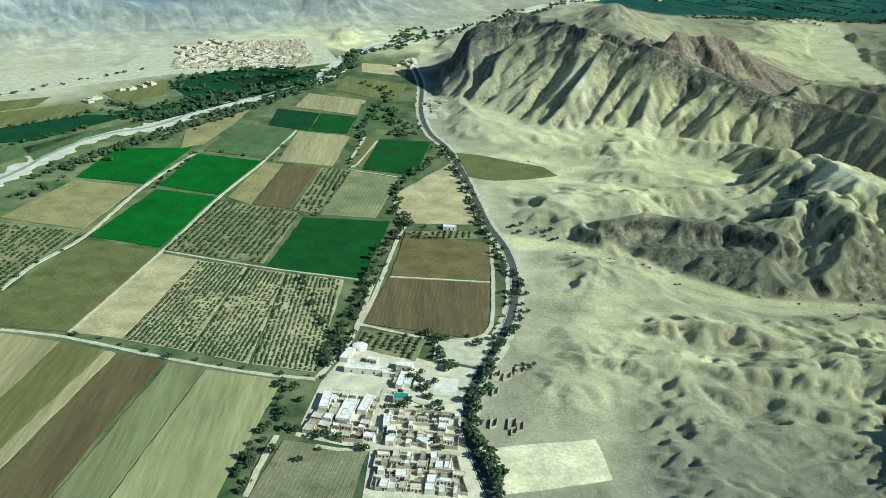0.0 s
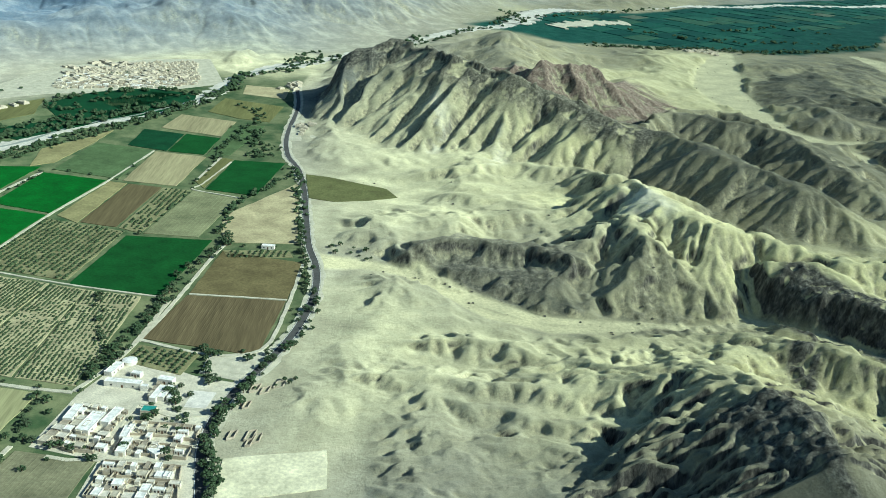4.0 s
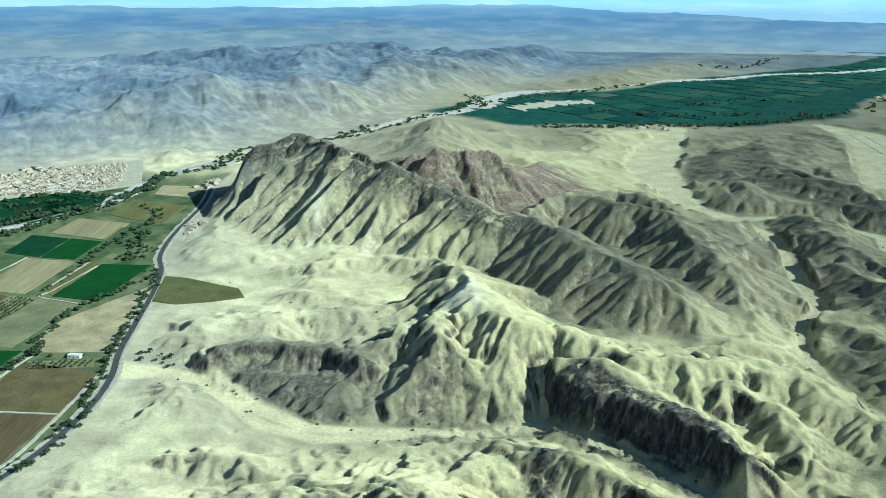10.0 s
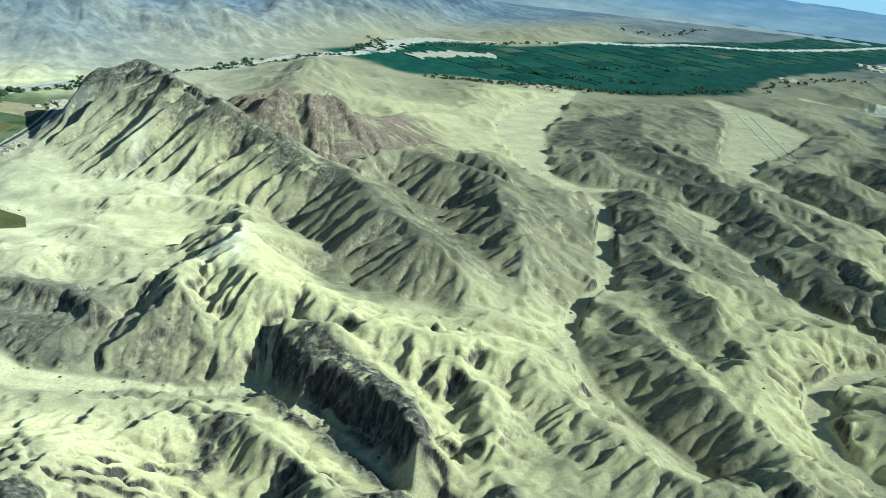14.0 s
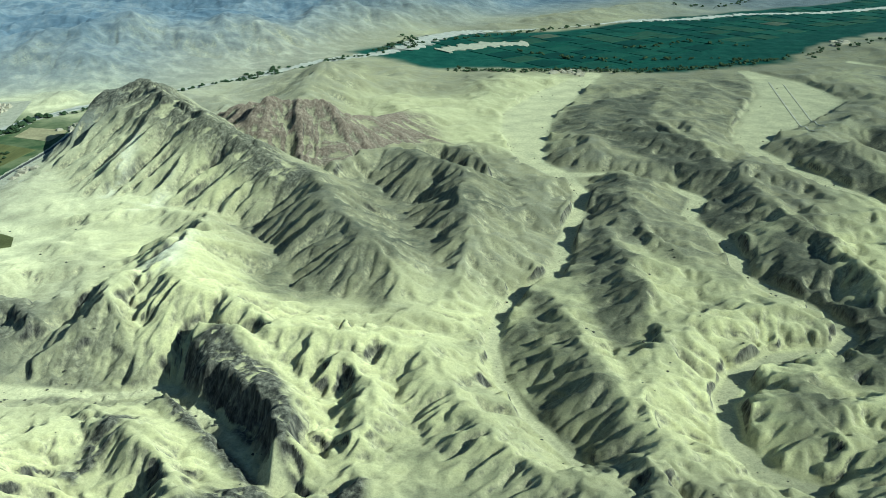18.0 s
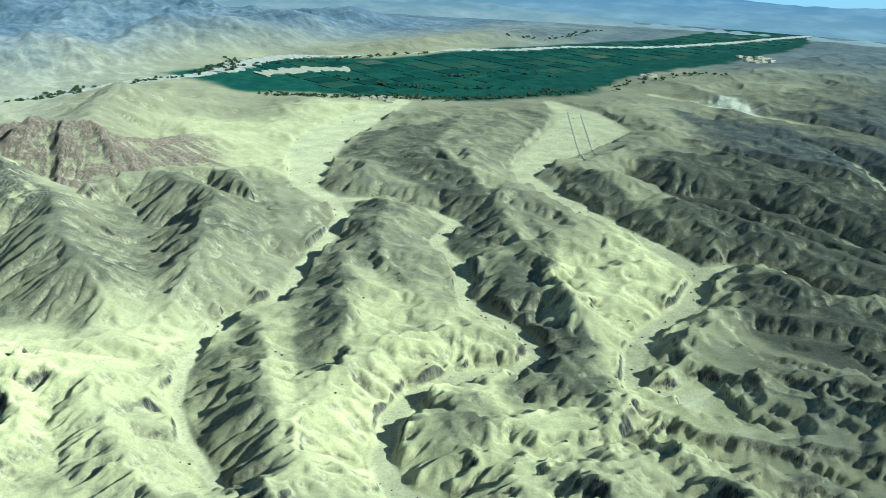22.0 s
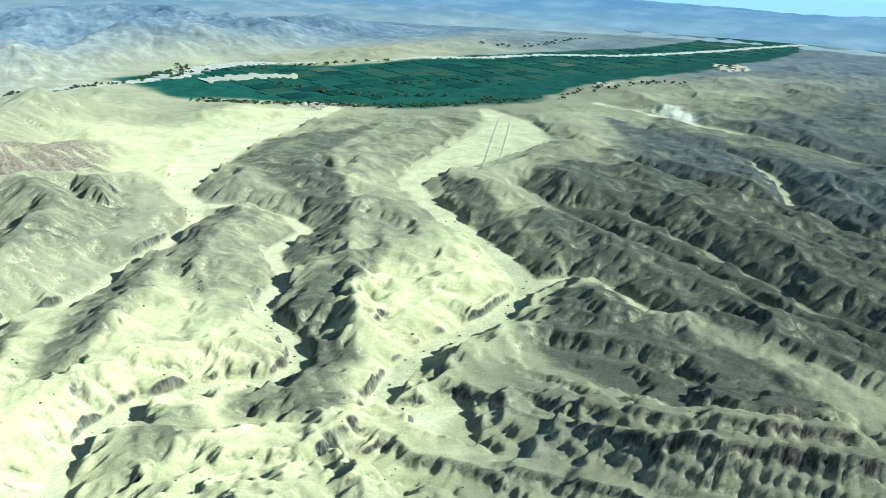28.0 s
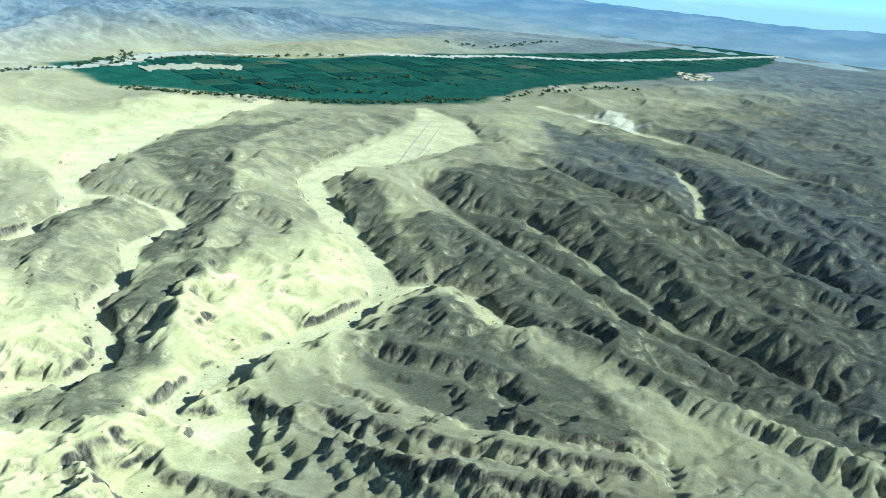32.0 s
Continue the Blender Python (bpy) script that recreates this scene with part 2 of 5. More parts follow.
def smooth(a, b, x):
    t = np.clip((x - a) / (b - a), 0, 1)
    return t * t * (3 - 2 * t)


def floor_z(x, y):
    k = smooth(100, 700, x)
    return np.interp(y, FLOOR_Y, FLOOR_WEST) * (1 - k) + np.interp(y, FLOOR_Y, FLOOR_EAST) * k


rng = np.random.default_rng(7)
LATTICE = rng.random((256, 256))


def lump(x, y):
    """Smooth value noise, 0 to 1."""
    xi, yi = np.floor(x).astype(int), np.floor(y).astype(int)
    u, v = x - xi, y - yi
    u, v = u * u * (3 - 2 * u), v * v * (3 - 2 * v)
    a, b = LATTICE[xi & 255, yi & 255], LATTICE[(xi + 1) & 255, yi & 255]
    c, d = LATTICE[xi & 255, (yi + 1) & 255], LATTICE[(xi + 1) & 255, (yi + 1) & 255]
    return (a * (1 - u) + b * u) * (1 - v) + (c * (1 - u) + d * u) * v


def fractal(x, y, octaves=5, creased=False):
    total, amp, norm = 0, 1.0, 0
    for k in range(octaves):
        n = lump(x + 17.3 * k, y - 9.1 * k)
        if creased:
            n = 1 - np.abs(2 * n - 1)
        total, norm, amp = total + amp * n, norm + amp, amp * 0.5
        x, y = x * 2.03 + 0.21 * y, y * 2.03 - 0.21 * x
    return total / norm


def near_line(x, y, pts):
    """Distance to a polyline, side (left is plus), way along it and the further values, interpolated."""
    best = np.full(x.shape, 1e9)
    side, along, value = np.ones(x.shape), np.zeros(x.shape), np.zeros(x.shape)
    run = 0.0
    for a, b in zip(pts, pts[1:]):
        dx, dy = b[0] - a[0], b[1] - a[1]
        length = math.hypot(dx, dy)
        t = np.clip(((x - a[0]) * dx + (y - a[1]) * dy) / length**2, 0, 1)
        d = np.hypot(x - a[0] - t * dx, y - a[1] - t * dy)
        hit = d < best
        best = np.where(hit, d, best)
        side = np.where(hit, np.sign(dx * (y - a[1]) - dy * (x - a[0])), side)
        along = np.where(hit, run + t * length, along)
        if len(a) > 2:
            value = np.where(hit, a[2] + t * (b[2] - a[2]), value)
        run += length
    return best, side, along, value


def inside(x, y, pts, reach=None):
    """Signed distance to a closed outline, plus inside; far off it, minus reach."""
    if reach is not None:
        px, py = [p[0] for p in pts], [p[1] for p in pts]
        near = (x > min(px) - reach) & (x < max(px) + reach) & (y > min(py) - reach) & (y < max(py) + reach)
        out = np.full(x.shape, -float(reach))
        out[near] = np.maximum(inside(x[near], y[near], pts), -reach)
        return out
    ring = list(pts) + [pts[0]]
    d, odd = near_line(x, y, ring)[0], np.zeros(x.shape, bool)
    for (x0, y0), (x1, y1) in zip(ring, ring[1:]):
        if y0 != y1:
            odd ^= ((y0 > y) != (y1 > y)) & (x < (x1 - x0) * (y - y0) / (y1 - y0) + x0)
    return np.where(odd, d, -d)


RIDGES, WASHES, AREAS, SCARPS = [], [], [], []


def ridge(name, pts, width, steep=1.0, lee=1.0, flute=0.35):
    RIDGES.append((name, pts, width, steep, lee, flute))


def scarp(name, pts, drop, width):
    SCARPS.append((pts, drop, width))


WASH_SAND = []


def wash(name, pts):
    WASHES.append(pts)
    WASH_SAND.append(0.45 if name.startswith("gap") else 1.0)


def area(kind, pts):
    AREAS.append((kind, pts))


ridge("massif", [(45, 1198, 7), (69, 1173, 42), (100, 1152, 70), (156, 1160, 84), (206, 1065, 84), (234, 1037, 84), (282, 996, 74), (325, 975, 62), (367, 916, 54), (398, 886, 43)], width=130, steep=1.1, lee=1, flute=0.3)
ridge("brown", [(238, 1168, 38), (283, 1128, 59), (330, 1088, 74), (386, 1099, 73), (415, 1122, 48), (440, 1160, 36), (466, 1205, 18)], width=135, steep=1.1, lee=1.2, flute=0.5)
ridge("tail", [(430, 1150, 36), (486, 1256, 24), (540, 1330, 10)], width=110, steep=1.1, lee=1.2, flute=0.4)
ridge("neck", [(352, 1105, 60), (330, 1230, 38), (322, 1350, 38), (330, 1440, 52)], width=120, steep=1.1, lee=1.1, flute=0.3)
ridge("cone", [(290, 1470, 40), (333, 1450, 57), (394, 1491, 28), (470, 1530, 10)], width=130, steep=1.2, lee=1, flute=0.3)
ridge("saddle", [(293, 988, 50), (339, 956, 44), (378, 911, 44)], width=100, steep=1, lee=1, flute=0.3)
ridge("smooth_a", [(375, 945, 44), (424, 873, 48), (449, 799, 50), (479, 738, 46), (505, 702, 40), (526, 673, 26)], width=110, steep=1, lee=1, flute=0.25)
ridge("smooth_b", [(485, 1020, 36), (531, 959, 40), (569, 921, 40), (573, 827, 36), (583, 749, 30), (581, 703, 22), (593, 643, 14)], width=100, steep=0.9, lee=1, flute=0.3)
ridge("knob_row", [(428, 963, 36), (486, 1046, 34), (551, 1044, 34), (586, 999, 30)], width=50, steep=1.2, lee=1, flute=0.5)
ridge("white_hill", [(310, 708, 25), (332, 715, 40), (350, 712, 46), (361, 641, 46), (380, 612, 45), (407, 587, 43), (438, 556, 38)], width=110, steep=1, lee=1, flute=0.35)
ridge("knob_front", [(326, 640, 42), (333, 570, 38), (343, 549, 26), (356, 534, 16)], width=75, steep=1, lee=1, flute=0.6)
ridge("dark_band", [(129, 637, 5), (155, 635, 14), (189, 626, 22), (222, 612, 25), (255, 603, 26), (289, 613, 30), (318, 645, 38)], width=55, steep=0.8, lee=1.3, flute=0.5)
ridge("mid_hills", [(161, 773, 8), (196, 773, 14), (237, 762, 15), (274, 727, 15), (311, 710, 22)], width=45, steep=1, lee=1, flute=0.5)
ridge("pale_low", [(97, 851, 4), (141, 845, 10), (207, 848, 16), (274, 858, 18), (326, 827, 22), (348, 766, 34)], width=60, steep=1, lee=1, flute=0.5)
ridge("cliff_mesa", [(396, 532, 16), (406, 531, 28), (427, 520, 28), (454, 495, 28), (473, 472, 28), (481, 440, 26), (498, 401, 22)], width=60, steep=0.55, lee=1.6, flute=0.5)
ridge("broad", [(416, 600, 40), (447, 555, 38), (483, 550, 36), (520, 553, 32), (555, 535, 28), (583, 499, 25), (610, 446, 24), (643, 409, 22), (664, 390, 20)], width=110, steep=1, lee=1, flute=0.3)
ridge("broad_spur", [(503, 524, 30), (532, 495, 26), (532, 447, 18), (524, 438, 10)], width=70, steep=1, lee=1, flute=0.4)
ridge("dark_slope", [(638, 687, 8), (656, 621, 16), (664, 539, 22), (675, 479, 24), (681, 437, 25), (682, 394, 24), (682, 360, 24)], width=80, steep=1, lee=1, flute=0.65)
ridge("twin", [(688, 864, 6), (706, 786, 14), (719, 740, 14), (721, 656, 14), (729, 619, 14), (712, 573, 14), (691, 547, 8)], width=60, steep=1, lee=1, flute=0.65)
ridge("twin_b", [(701, 987, 5), (724, 939, 10), (735, 823, 18), (745, 777, 18), (769, 738, 12)], width=50, steep=1, lee=1, flute=0.65)
ridge("pale_right", [(728, 615, 20), (753, 616, 20), (784, 612, 18), (815, 603, 10)], width=55, steep=1, lee=1, flute=0.65)
ridge("bench", [(693, 500, 20), (727, 549, 14), (754, 574, 6)], width=60, steep=1, lee=1, flute=0.3)
ridge("loop_hill", [(773, 539, 4), (785, 529, 10), (789, 495, 14), (806, 498, 18), (834, 502, 15), (867, 504, 16), (894, 511, 17)], width=60, steep=0.9, lee=1.2, flute=0.4)
ridge("east_a", [(696, 1265, 8), (752, 1317, 16), (811, 1266, 20), (843, 1083, 22), (861, 938, 24), (868, 860, 24), (879, 793, 24), (890, 704, 26), (901, 647, 28), (905, 596, 26), (892, 551, 22), (883, 520, 18)], width=75, steep=1, lee=1, flute=0.65)
ridge("east_top", [(690, 1180, 8), (739, 1164, 21), (790, 1140, 25), (826, 1121, 28), (850, 1060, 25)], width=80, steep=1, lee=1, flute=0.65)
ridge("east_spur", [(812, 1209, 18), (867, 1310, 16), (927, 1346, 10), (982, 1381, 4)], width=60, steep=1, lee=1, flute=0.65)
ridge("east_b", [(905, 870, 22), (942, 899, 14), (971, 889, 6)], width=50, steep=1, lee=1, flute=0.65)
ridge("east_c", [(901, 647, 28), (940, 698, 20), (976, 742, 14), (1013, 802, 6)], width=55, steep=1, lee=1, flute=0.65)
ridge("spine", [(905, 596, 26), (901, 528, 21), (867, 491, 17), (834, 490, 15), (799, 512, 12), (781, 552, 6)], width=65, steep=1, lee=1, flute=0.65)
ridge("spine_near", [(901, 528, 21), (899, 473, 18), (913, 435, 22), (931, 399, 32), (940, 367, 36)], width=60, steep=1, lee=1, flute=0.65)
ridge("island", [(961, 1186, 6), (985, 1158, 14), (1025, 1075, 14), (1048, 1014, 8)], width=40, steep=1, lee=1, flute=0.6)
ridge("band_a", [(1058, 1208, 8), (1135, 1231, 16), (1210, 1155, 20), (1284, 1020, 22), (1347, 904, 22), (1396, 808, 20), (1433, 704, 18), (1453, 635, 18)], width=60, steep=1, lee=1, flute=0.65)
ridge("band_b", [(1036, 1001, 8), (1097, 1008, 14), (1154, 940, 18), (1201, 852, 20), (1234, 746, 22), (1268, 697, 22), (1320, 658, 22), (1367, 623, 22), (1397, 568, 22)], width=55, steep=1, lee=1, flute=0.65)
ridge("band_c", [(1047, 856, 6), (1097, 868, 16), (1144, 790, 20), (1184, 719, 22), (1219, 669, 22), (1253, 633, 20), (1312, 580, 20), (1353, 536, 22)], width=55, steep=1, lee=1, flute=0.65)
ridge("band_z", [(1175, 1401, 10), (1294, 1289, 18), (1379, 1153, 20), (1433, 995, 20), (1471, 866, 20), (1494, 754, 20)], width=60, steep=1, lee=1, flute=0.65)
ridge("band_y", [(1454, 1292, 10), (1510, 1223, 18), (1547, 1126, 20), (1565, 989, 20)], width=60, steep=0.8, lee=1.3, flute=0.65)
ridge("mesa_a", [(950, 629, 8), (994, 587, 14), (1041, 541, 20), (1088, 518, 26), (1140, 501, 30), (1183, 481, 34), (1237, 462, 36)], width=85, steep=0.8, lee=1.6, flute=0.4)
ridge("mesa_b", [(1022, 669, 8), (1072, 651, 14), (1115, 632, 18), (1153, 582, 22), (1186, 565, 22), (1214, 559, 16)], width=50, steep=0.8, lee=1.2, flute=0.6)
ridge("mesa_c", [(926, 525, 7), (951, 503, 9), (990, 468, 12), (1038, 445, 18), (1093, 431, 26), (1160, 420, 34)], width=70, steep=0.9, lee=1.3, flute=0.5)
ridge("mesa_d", [(1020, 615, 10), (1066, 580, 16), (1115, 548, 20), (1160, 529, 22), (1199, 522, 18)], width=40, steep=0.7, lee=1.4, flute=0.5)
ridge("near_a", [(257, 430, 22), (300, 411, 34), (318, 379, 45), (322, 347, 52), (326, 318, 54), (328, 294, 54), (335, 273, 50)], width=115, steep=1, lee=1, flute=0.25)
ridge("near_b", [(357, 493, 14), (387, 458, 22), (410, 446, 24), (430, 424, 25), (447, 399, 25), (437, 361, 22), (438, 336, 20)], width=55, steep=0.9, lee=1, flute=0.5)
ridge("dunes", [(150, 495, 6), (185, 490, 12), (219, 480, 14), (244, 455, 12), (261, 434, 20)], width=45, steep=0.9, lee=1.2, flute=0.2)
ridge("dunes_low", [(91, 465, 3), (132, 450, 8), (168, 426, 10), (205, 408, 12), (239, 388, 14), (279, 372, 20)], width=50, steep=0.9, lee=1.2, flute=0.2)
ridge("dunes_near", [(104, 455, 4), (134, 449, 8), (164, 442, 12), (192, 433, 14), (234, 423, 16)], width=45, steep=0.8, lee=1.2, flute=0.2)

scarp("bench", [(954, 607, 9), (980, 584, 12), (1012, 545, 24), (1065, 494, 35), (1110, 463, 48), (1165, 445, 50), (1230, 430, 48), (1290, 410, 46)], drop=20, width=34)
scarp("bench_low", [(912, 540, 7), (935, 506, 10), (970, 495, 11), (1008, 482, 13), (1057, 455, 20), (1100, 425, 26), (1150, 400, 30)], drop=11, width=26)
scarp("bench_mid", [(1000, 580, 13), (1055, 541, 26), (1110, 512, 35), (1160, 500, 38), (1215, 490, 38)], drop=8, width=14)
scarp("canyon_wall", [(405, 519, 24), (422, 522, 27), (447, 505, 28), (474, 470, 28), (486, 438, 28), (490, 406, 24)], drop=24, width=9)
scarp("fluted_wall", [(144, 635, 13), (192, 640, 19), (255, 612, 23), (286, 573, 27)], drop=13, width=14)
scarp("crest", [(1032, 682, 12), (1068, 671, 15), (1109, 656, 17), (1140, 630, 17), (1168, 598, 15)], drop=10, width=12)
scarp("crest_low", [(1116, 588, 22), (1153, 550, 24), (1199, 547, 24), (1213, 524, 22)], drop=9, width=12)
scarp("foot", [(940, 447, 18), (967, 438, 18), (1004, 442, 20)], drop=8, width=10)

wash("main_wash", [(772, 1650, 14), (736, 1570, 24), (690, 1450, 36), (648, 1330, 38), (640, 1230, 32), (640, 1140, 20), (648, 1080, 14), (680, 1024, 10), (695, 966, 7), (684, 888, 6), (666, 815, 6), (660, 764, 6), (649, 718, 5), (624, 689, 5), (605, 641, 4), (601, 594, 4), (609, 542, 3), (624, 500, 3), (652, 450, 3)])
wash("mid_wash", [(680, 1031, 9), (733, 1038, 7), (793, 994, 6), (818, 953, 8), (791, 883, 8), (814, 815, 7), (807, 732, 6), (824, 706, 6), (847, 665, 6), (856, 627, 7), (838, 599, 7), (796, 589, 7), (764, 561, 6), (745, 527, 6), (737, 484, 6), (746, 451, 7), (770, 438, 6)])
wash("east_wash", [(1050, 1690, 12), (1080, 1590, 44), (1080, 1480, 66), (1020, 1360, 52), (955, 1260, 30), (921, 1161, 16), (947, 1074, 14), (976, 1000, 13), (1002, 939, 12), (1023, 885, 12), (1037, 828, 12), (1036, 783, 9), (1004, 727, 9), (961, 683, 8), (930, 634, 8), (914, 570, 7), (949, 564, 6), (968, 573, 5)])
wash("east_arm", [(1040, 816, 9), (1080, 832, 9), (1114, 816, 7), (1133, 777, 5), (1140, 750, 4)])
wash("canyon", [(164, 617, 8), (204, 573, 8), (240, 542, 6), (302, 531, 5), (356, 524, 5), (393, 533, 5), (427, 497, 4), (456, 461, 4), (474, 437, 4), (496, 413, 4)])
wash("track_wash", [(84, 637, 14), (121, 632, 8), (156, 617, 6), (190, 576, 5), (213, 545, 5), (250, 528, 5), (288, 526, 4), (326, 528, 4), (364, 526, 4), (396, 531, 4)])
wash("far_right", [(1275, 1798, 10), (1384, 1667, 14), (1469, 1589, 12), (1538, 1491, 9), (1606, 1374, 7), (1659, 1300, 5), (1708, 1232, 5)])
wash("right_arm", [(1402, 1410, 5), (1431, 1353, 8), (1433, 1237, 7), (1409, 1131, 5)])
wash("gap_a", [(1128, 1082, 3), (1188, 1049, 4), (1215, 983, 6), (1245, 922, 6), (1271, 845, 5), (1291, 773, 4), (1327, 724, 3), (1375, 657, 3)])
wash("gap_b", [(1060, 1167, 6), (1097, 1077, 5), (1136, 1000, 4), (1171, 938, 3), (1208, 883, 3), (1243, 799, 3), (1282, 730, 3), (1315, 670, 3)])
wash("gap_c", [(1245, 1323, 4), (1296, 1214, 4), (1339, 1145, 3), (1396, 1097, 3), (1440, 1010, 3), (1483, 875, 3)])

# dark patches: gravel, and on west-facing flanks shade put into the colour
area("gravel", [(339, 799), (391, 882), (429, 921), (468, 856), (513, 809), (534, 733), (520, 631), (493, 650), (447, 628), (406, 641), (393, 701), (409, 745)])
area("gravel", [(435, 953), (498, 1028), (562, 1019), (582, 951), (537, 786), (510, 833), (481, 906)])
# west face of dark_slope: chiefly its shade, laid down with the gravel colour
area("gravel", [(627, 674), (647, 674), (663, 596), (679, 504), (684, 455), (681, 414), (657, 423), (633, 465), (608, 523), (602, 578), (609, 619)])
area("gravel", [(690, 859), (711, 788), (728, 708), (712, 612), (691, 547), (674, 610), (663, 693), (663, 786)])
area("gravel", [(699, 987), (746, 979), (742, 853), (745, 775), (711, 788), (688, 876)])
area("gravel", [(665, 1232), (700, 1343), (815, 1445), (870, 1500), (842, 1367), (811, 1253), (850, 1059), (867, 907), (849, 850), (822, 830), (798, 881), (825, 965), (783, 1051), (723, 1120)])
area("gravel", [(811, 713), (860, 834), (917, 875), (893, 760), (857, 681), (903, 630), (882, 564), (856, 589), (848, 647)])
area("gravel", [(961, 1164), (1007, 1115), (1048, 957), (1082, 847), (1040, 811), (1025, 842), (1000, 931), (987, 1016)])
area("gravel", [(1058, 1169), (1144, 1268), (1342, 1332), (1440, 1240), (1626, 1117), (1421, 576), (1347, 573), (1288, 615), (1243, 625), (1211, 663), (1166, 705), (1134, 768), (1107, 830), (1076, 853), (1038, 968), (1091, 1045)])
area("gravel", [(1029, 676), (1059, 760), (1096, 755), (1131, 705), (1177, 654), (1202, 608), (1217, 553), (1164, 546), (1113, 565), (1066, 602)])
area("gravel", [(132, 602), (171, 642), (257, 631), (298, 614), (283, 555), (248, 513), (227, 521), (190, 551), (157, 593)])
area("gravel", [(398, 546), (437, 544), (471, 496), (485, 465), (480, 412), (459, 413), (441, 446), (405, 476), (388, 500)])
area("gravel", [(771, 532), (795, 540), (806, 506), (789, 468), (767, 445), (758, 472)])
area("gravel", [(812, 564), (856, 609), (892, 560), (890, 537), (843, 524), (819, 527)])
area("brown", [(268, 1130), (300, 1165), (352, 1150), (405, 1150), (450, 1165), (440, 1090), (400, 1045), (350, 1035), (300, 1060)])
area("pale", [(127, 614), (148, 615), (158, 581), (139, 580)])
area("far_green", [(300, 1838), (390, 1774), (500, 1685), (645, 1698), (781, 1676), (927, 1673), (1122, 1774), (1247, 1941), (1424, 2136), (1658, 2341), (1922, 2623), (2186, 3027), (2400, 3400), (2154, 3330), (1938, 3258), (1546, 2764), (1258, 2585), (971, 2351), (786, 2173), (608, 2095), (504, 2110), (423, 1999)])
area("thin_gravel", [(717, 1548), (941, 1642), (1091, 1679), (1002, 1385), (866, 1124), (771, 1025), (689, 1048), (679, 1271), (690, 1384)])
# far gravel; the blue-grey tint laid over it paints distance haze
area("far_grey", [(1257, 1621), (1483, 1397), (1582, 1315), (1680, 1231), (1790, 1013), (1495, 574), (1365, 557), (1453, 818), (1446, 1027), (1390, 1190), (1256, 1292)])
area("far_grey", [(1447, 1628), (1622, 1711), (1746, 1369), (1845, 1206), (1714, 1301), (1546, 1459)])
area("pale", [(54, 1135), (160, 1140), (358, 1015), (312, 822), (437, 657), (535, 613), (603, 612), (606, 498), (650, 413), (523, 398), (409, 401)])
area("pale", [(535, 649), (633, 673), (731, 754), (807, 708), (852, 604), (920, 669), (896, 497), (944, 542), (865, 426), (634, 419)])
area("pale", [(125, 600), (190, 555), (248, 505), (319, 495), (374, 500), (375, 444), (307, 434), (211, 414), (97, 393), (93, 490), (94, 589)])
area("pale", [(53, 1065), (122, 1146), (179, 1170), (237, 1116), (342, 1042), (338, 910), (219, 875), (117, 877)])
area("white", [(343, 721), (353, 717), (358, 644), (348, 640), (332, 650)])
area("white", [(245, 915), (258, 930), (261, 869), (246, 853)])
area("white", [(182, 989), (195, 1008), (202, 935), (189, 925)])
area("white", [(937, 575), (947, 588), (956, 559), (946, 547)])
area("white", [(1333, 1743), (1407, 1736), (1443, 1657), (1392, 1596), (1343, 1666)])
area("level", [(58, 858), (112, 838), (144, 821), (155, 793), (121, 780), (70, 780)])
area("level", [(55, 376), (110, 386), (111, 352), (56, 340)])
area("gravel", [(768, 532), (804, 549), (825, 520), (801, 473), (786, 449), (769, 466)])
area("gravel", [(835, 598), (887, 629), (896, 542), (862, 533), (845, 555)])
area("thin_gravel", [(537, 534), (571, 522), (596, 459), (630, 410), (628, 400), (554, 396), (505, 455)])
# the same west face again, its shade deepened by dark colour
area("gravel", [(594, 602), (636, 621), (668, 521), (682, 414), (649, 413), (615, 506)])
area("thin_gravel", [(1180, 1330), (1400, 1720), (1700, 1930), (2500, 2300), (2500, 450), (1520, 430), (1400, 600), (1340, 800), (1260, 1000)])
area("pale", [(-260, 1220), (-218, 1422), (-99, 1580), (72, 1425), (43, 1295), (-105, 1203)])
area("strata", [(957, 642), (1033, 668), (1125, 637), (1192, 596), (1235, 541), (1330, 470), (1320, 400), (920, 430), (927, 500), (961, 554)])
area("cliff", [(391, 534), (404, 567), (442, 545), (483, 503), (500, 411), (487, 392), (455, 429), (424, 468)])
area("thin_gravel", [(165, 393), (216, 398), (242, 363), (226, 329), (158, 330)])
area("thin_gravel", [(104, 461), (134, 449), (171, 414), (148, 383), (116, 419)])
area("thin_gravel", [(151, 611), (257, 635), (350, 589), (299, 485), (213, 502), (156, 561)])
area("thin_gravel", [(318, 729), (420, 716), (488, 564), (502, 463), (411, 473), (359, 579)])
# broken black crags; the shadow of their cliffs is painted into the dark colour
area("rock", [(371, 424), (379, 458), (397, 480), (396, 446), (383, 419)])
area("rock", [(450, 377), (460, 407), (479, 428), (488, 404), (479, 376)])
area("rock", [(517, 404), (537, 416), (539, 389), (533, 373), (517, 376)])
area("rock", [(396, 533), (422, 557), (470, 510), (493, 462), (493, 422), (469, 422), (444, 451), (407, 489)])
area("fluted", [(144, 635), (187, 656), (249, 640), (281, 588), (250, 565), (189, 585)])
area("fluted", [(307, 515), (308, 575), (320, 602), (345, 584), (370, 549), (396, 533), (397, 503), (353, 503)])
area("slate_haze", [(40, 1085), (38, 1180), (60, 1215), (110, 1190), (145, 1150), (152, 1100), (120, 1075), (70, 1070)])
area("gravel", [(1021, 685), (1092, 667), (1128, 634), (1190, 641), (1205, 590), (1150, 582), (1090, 592), (1040, 628)])
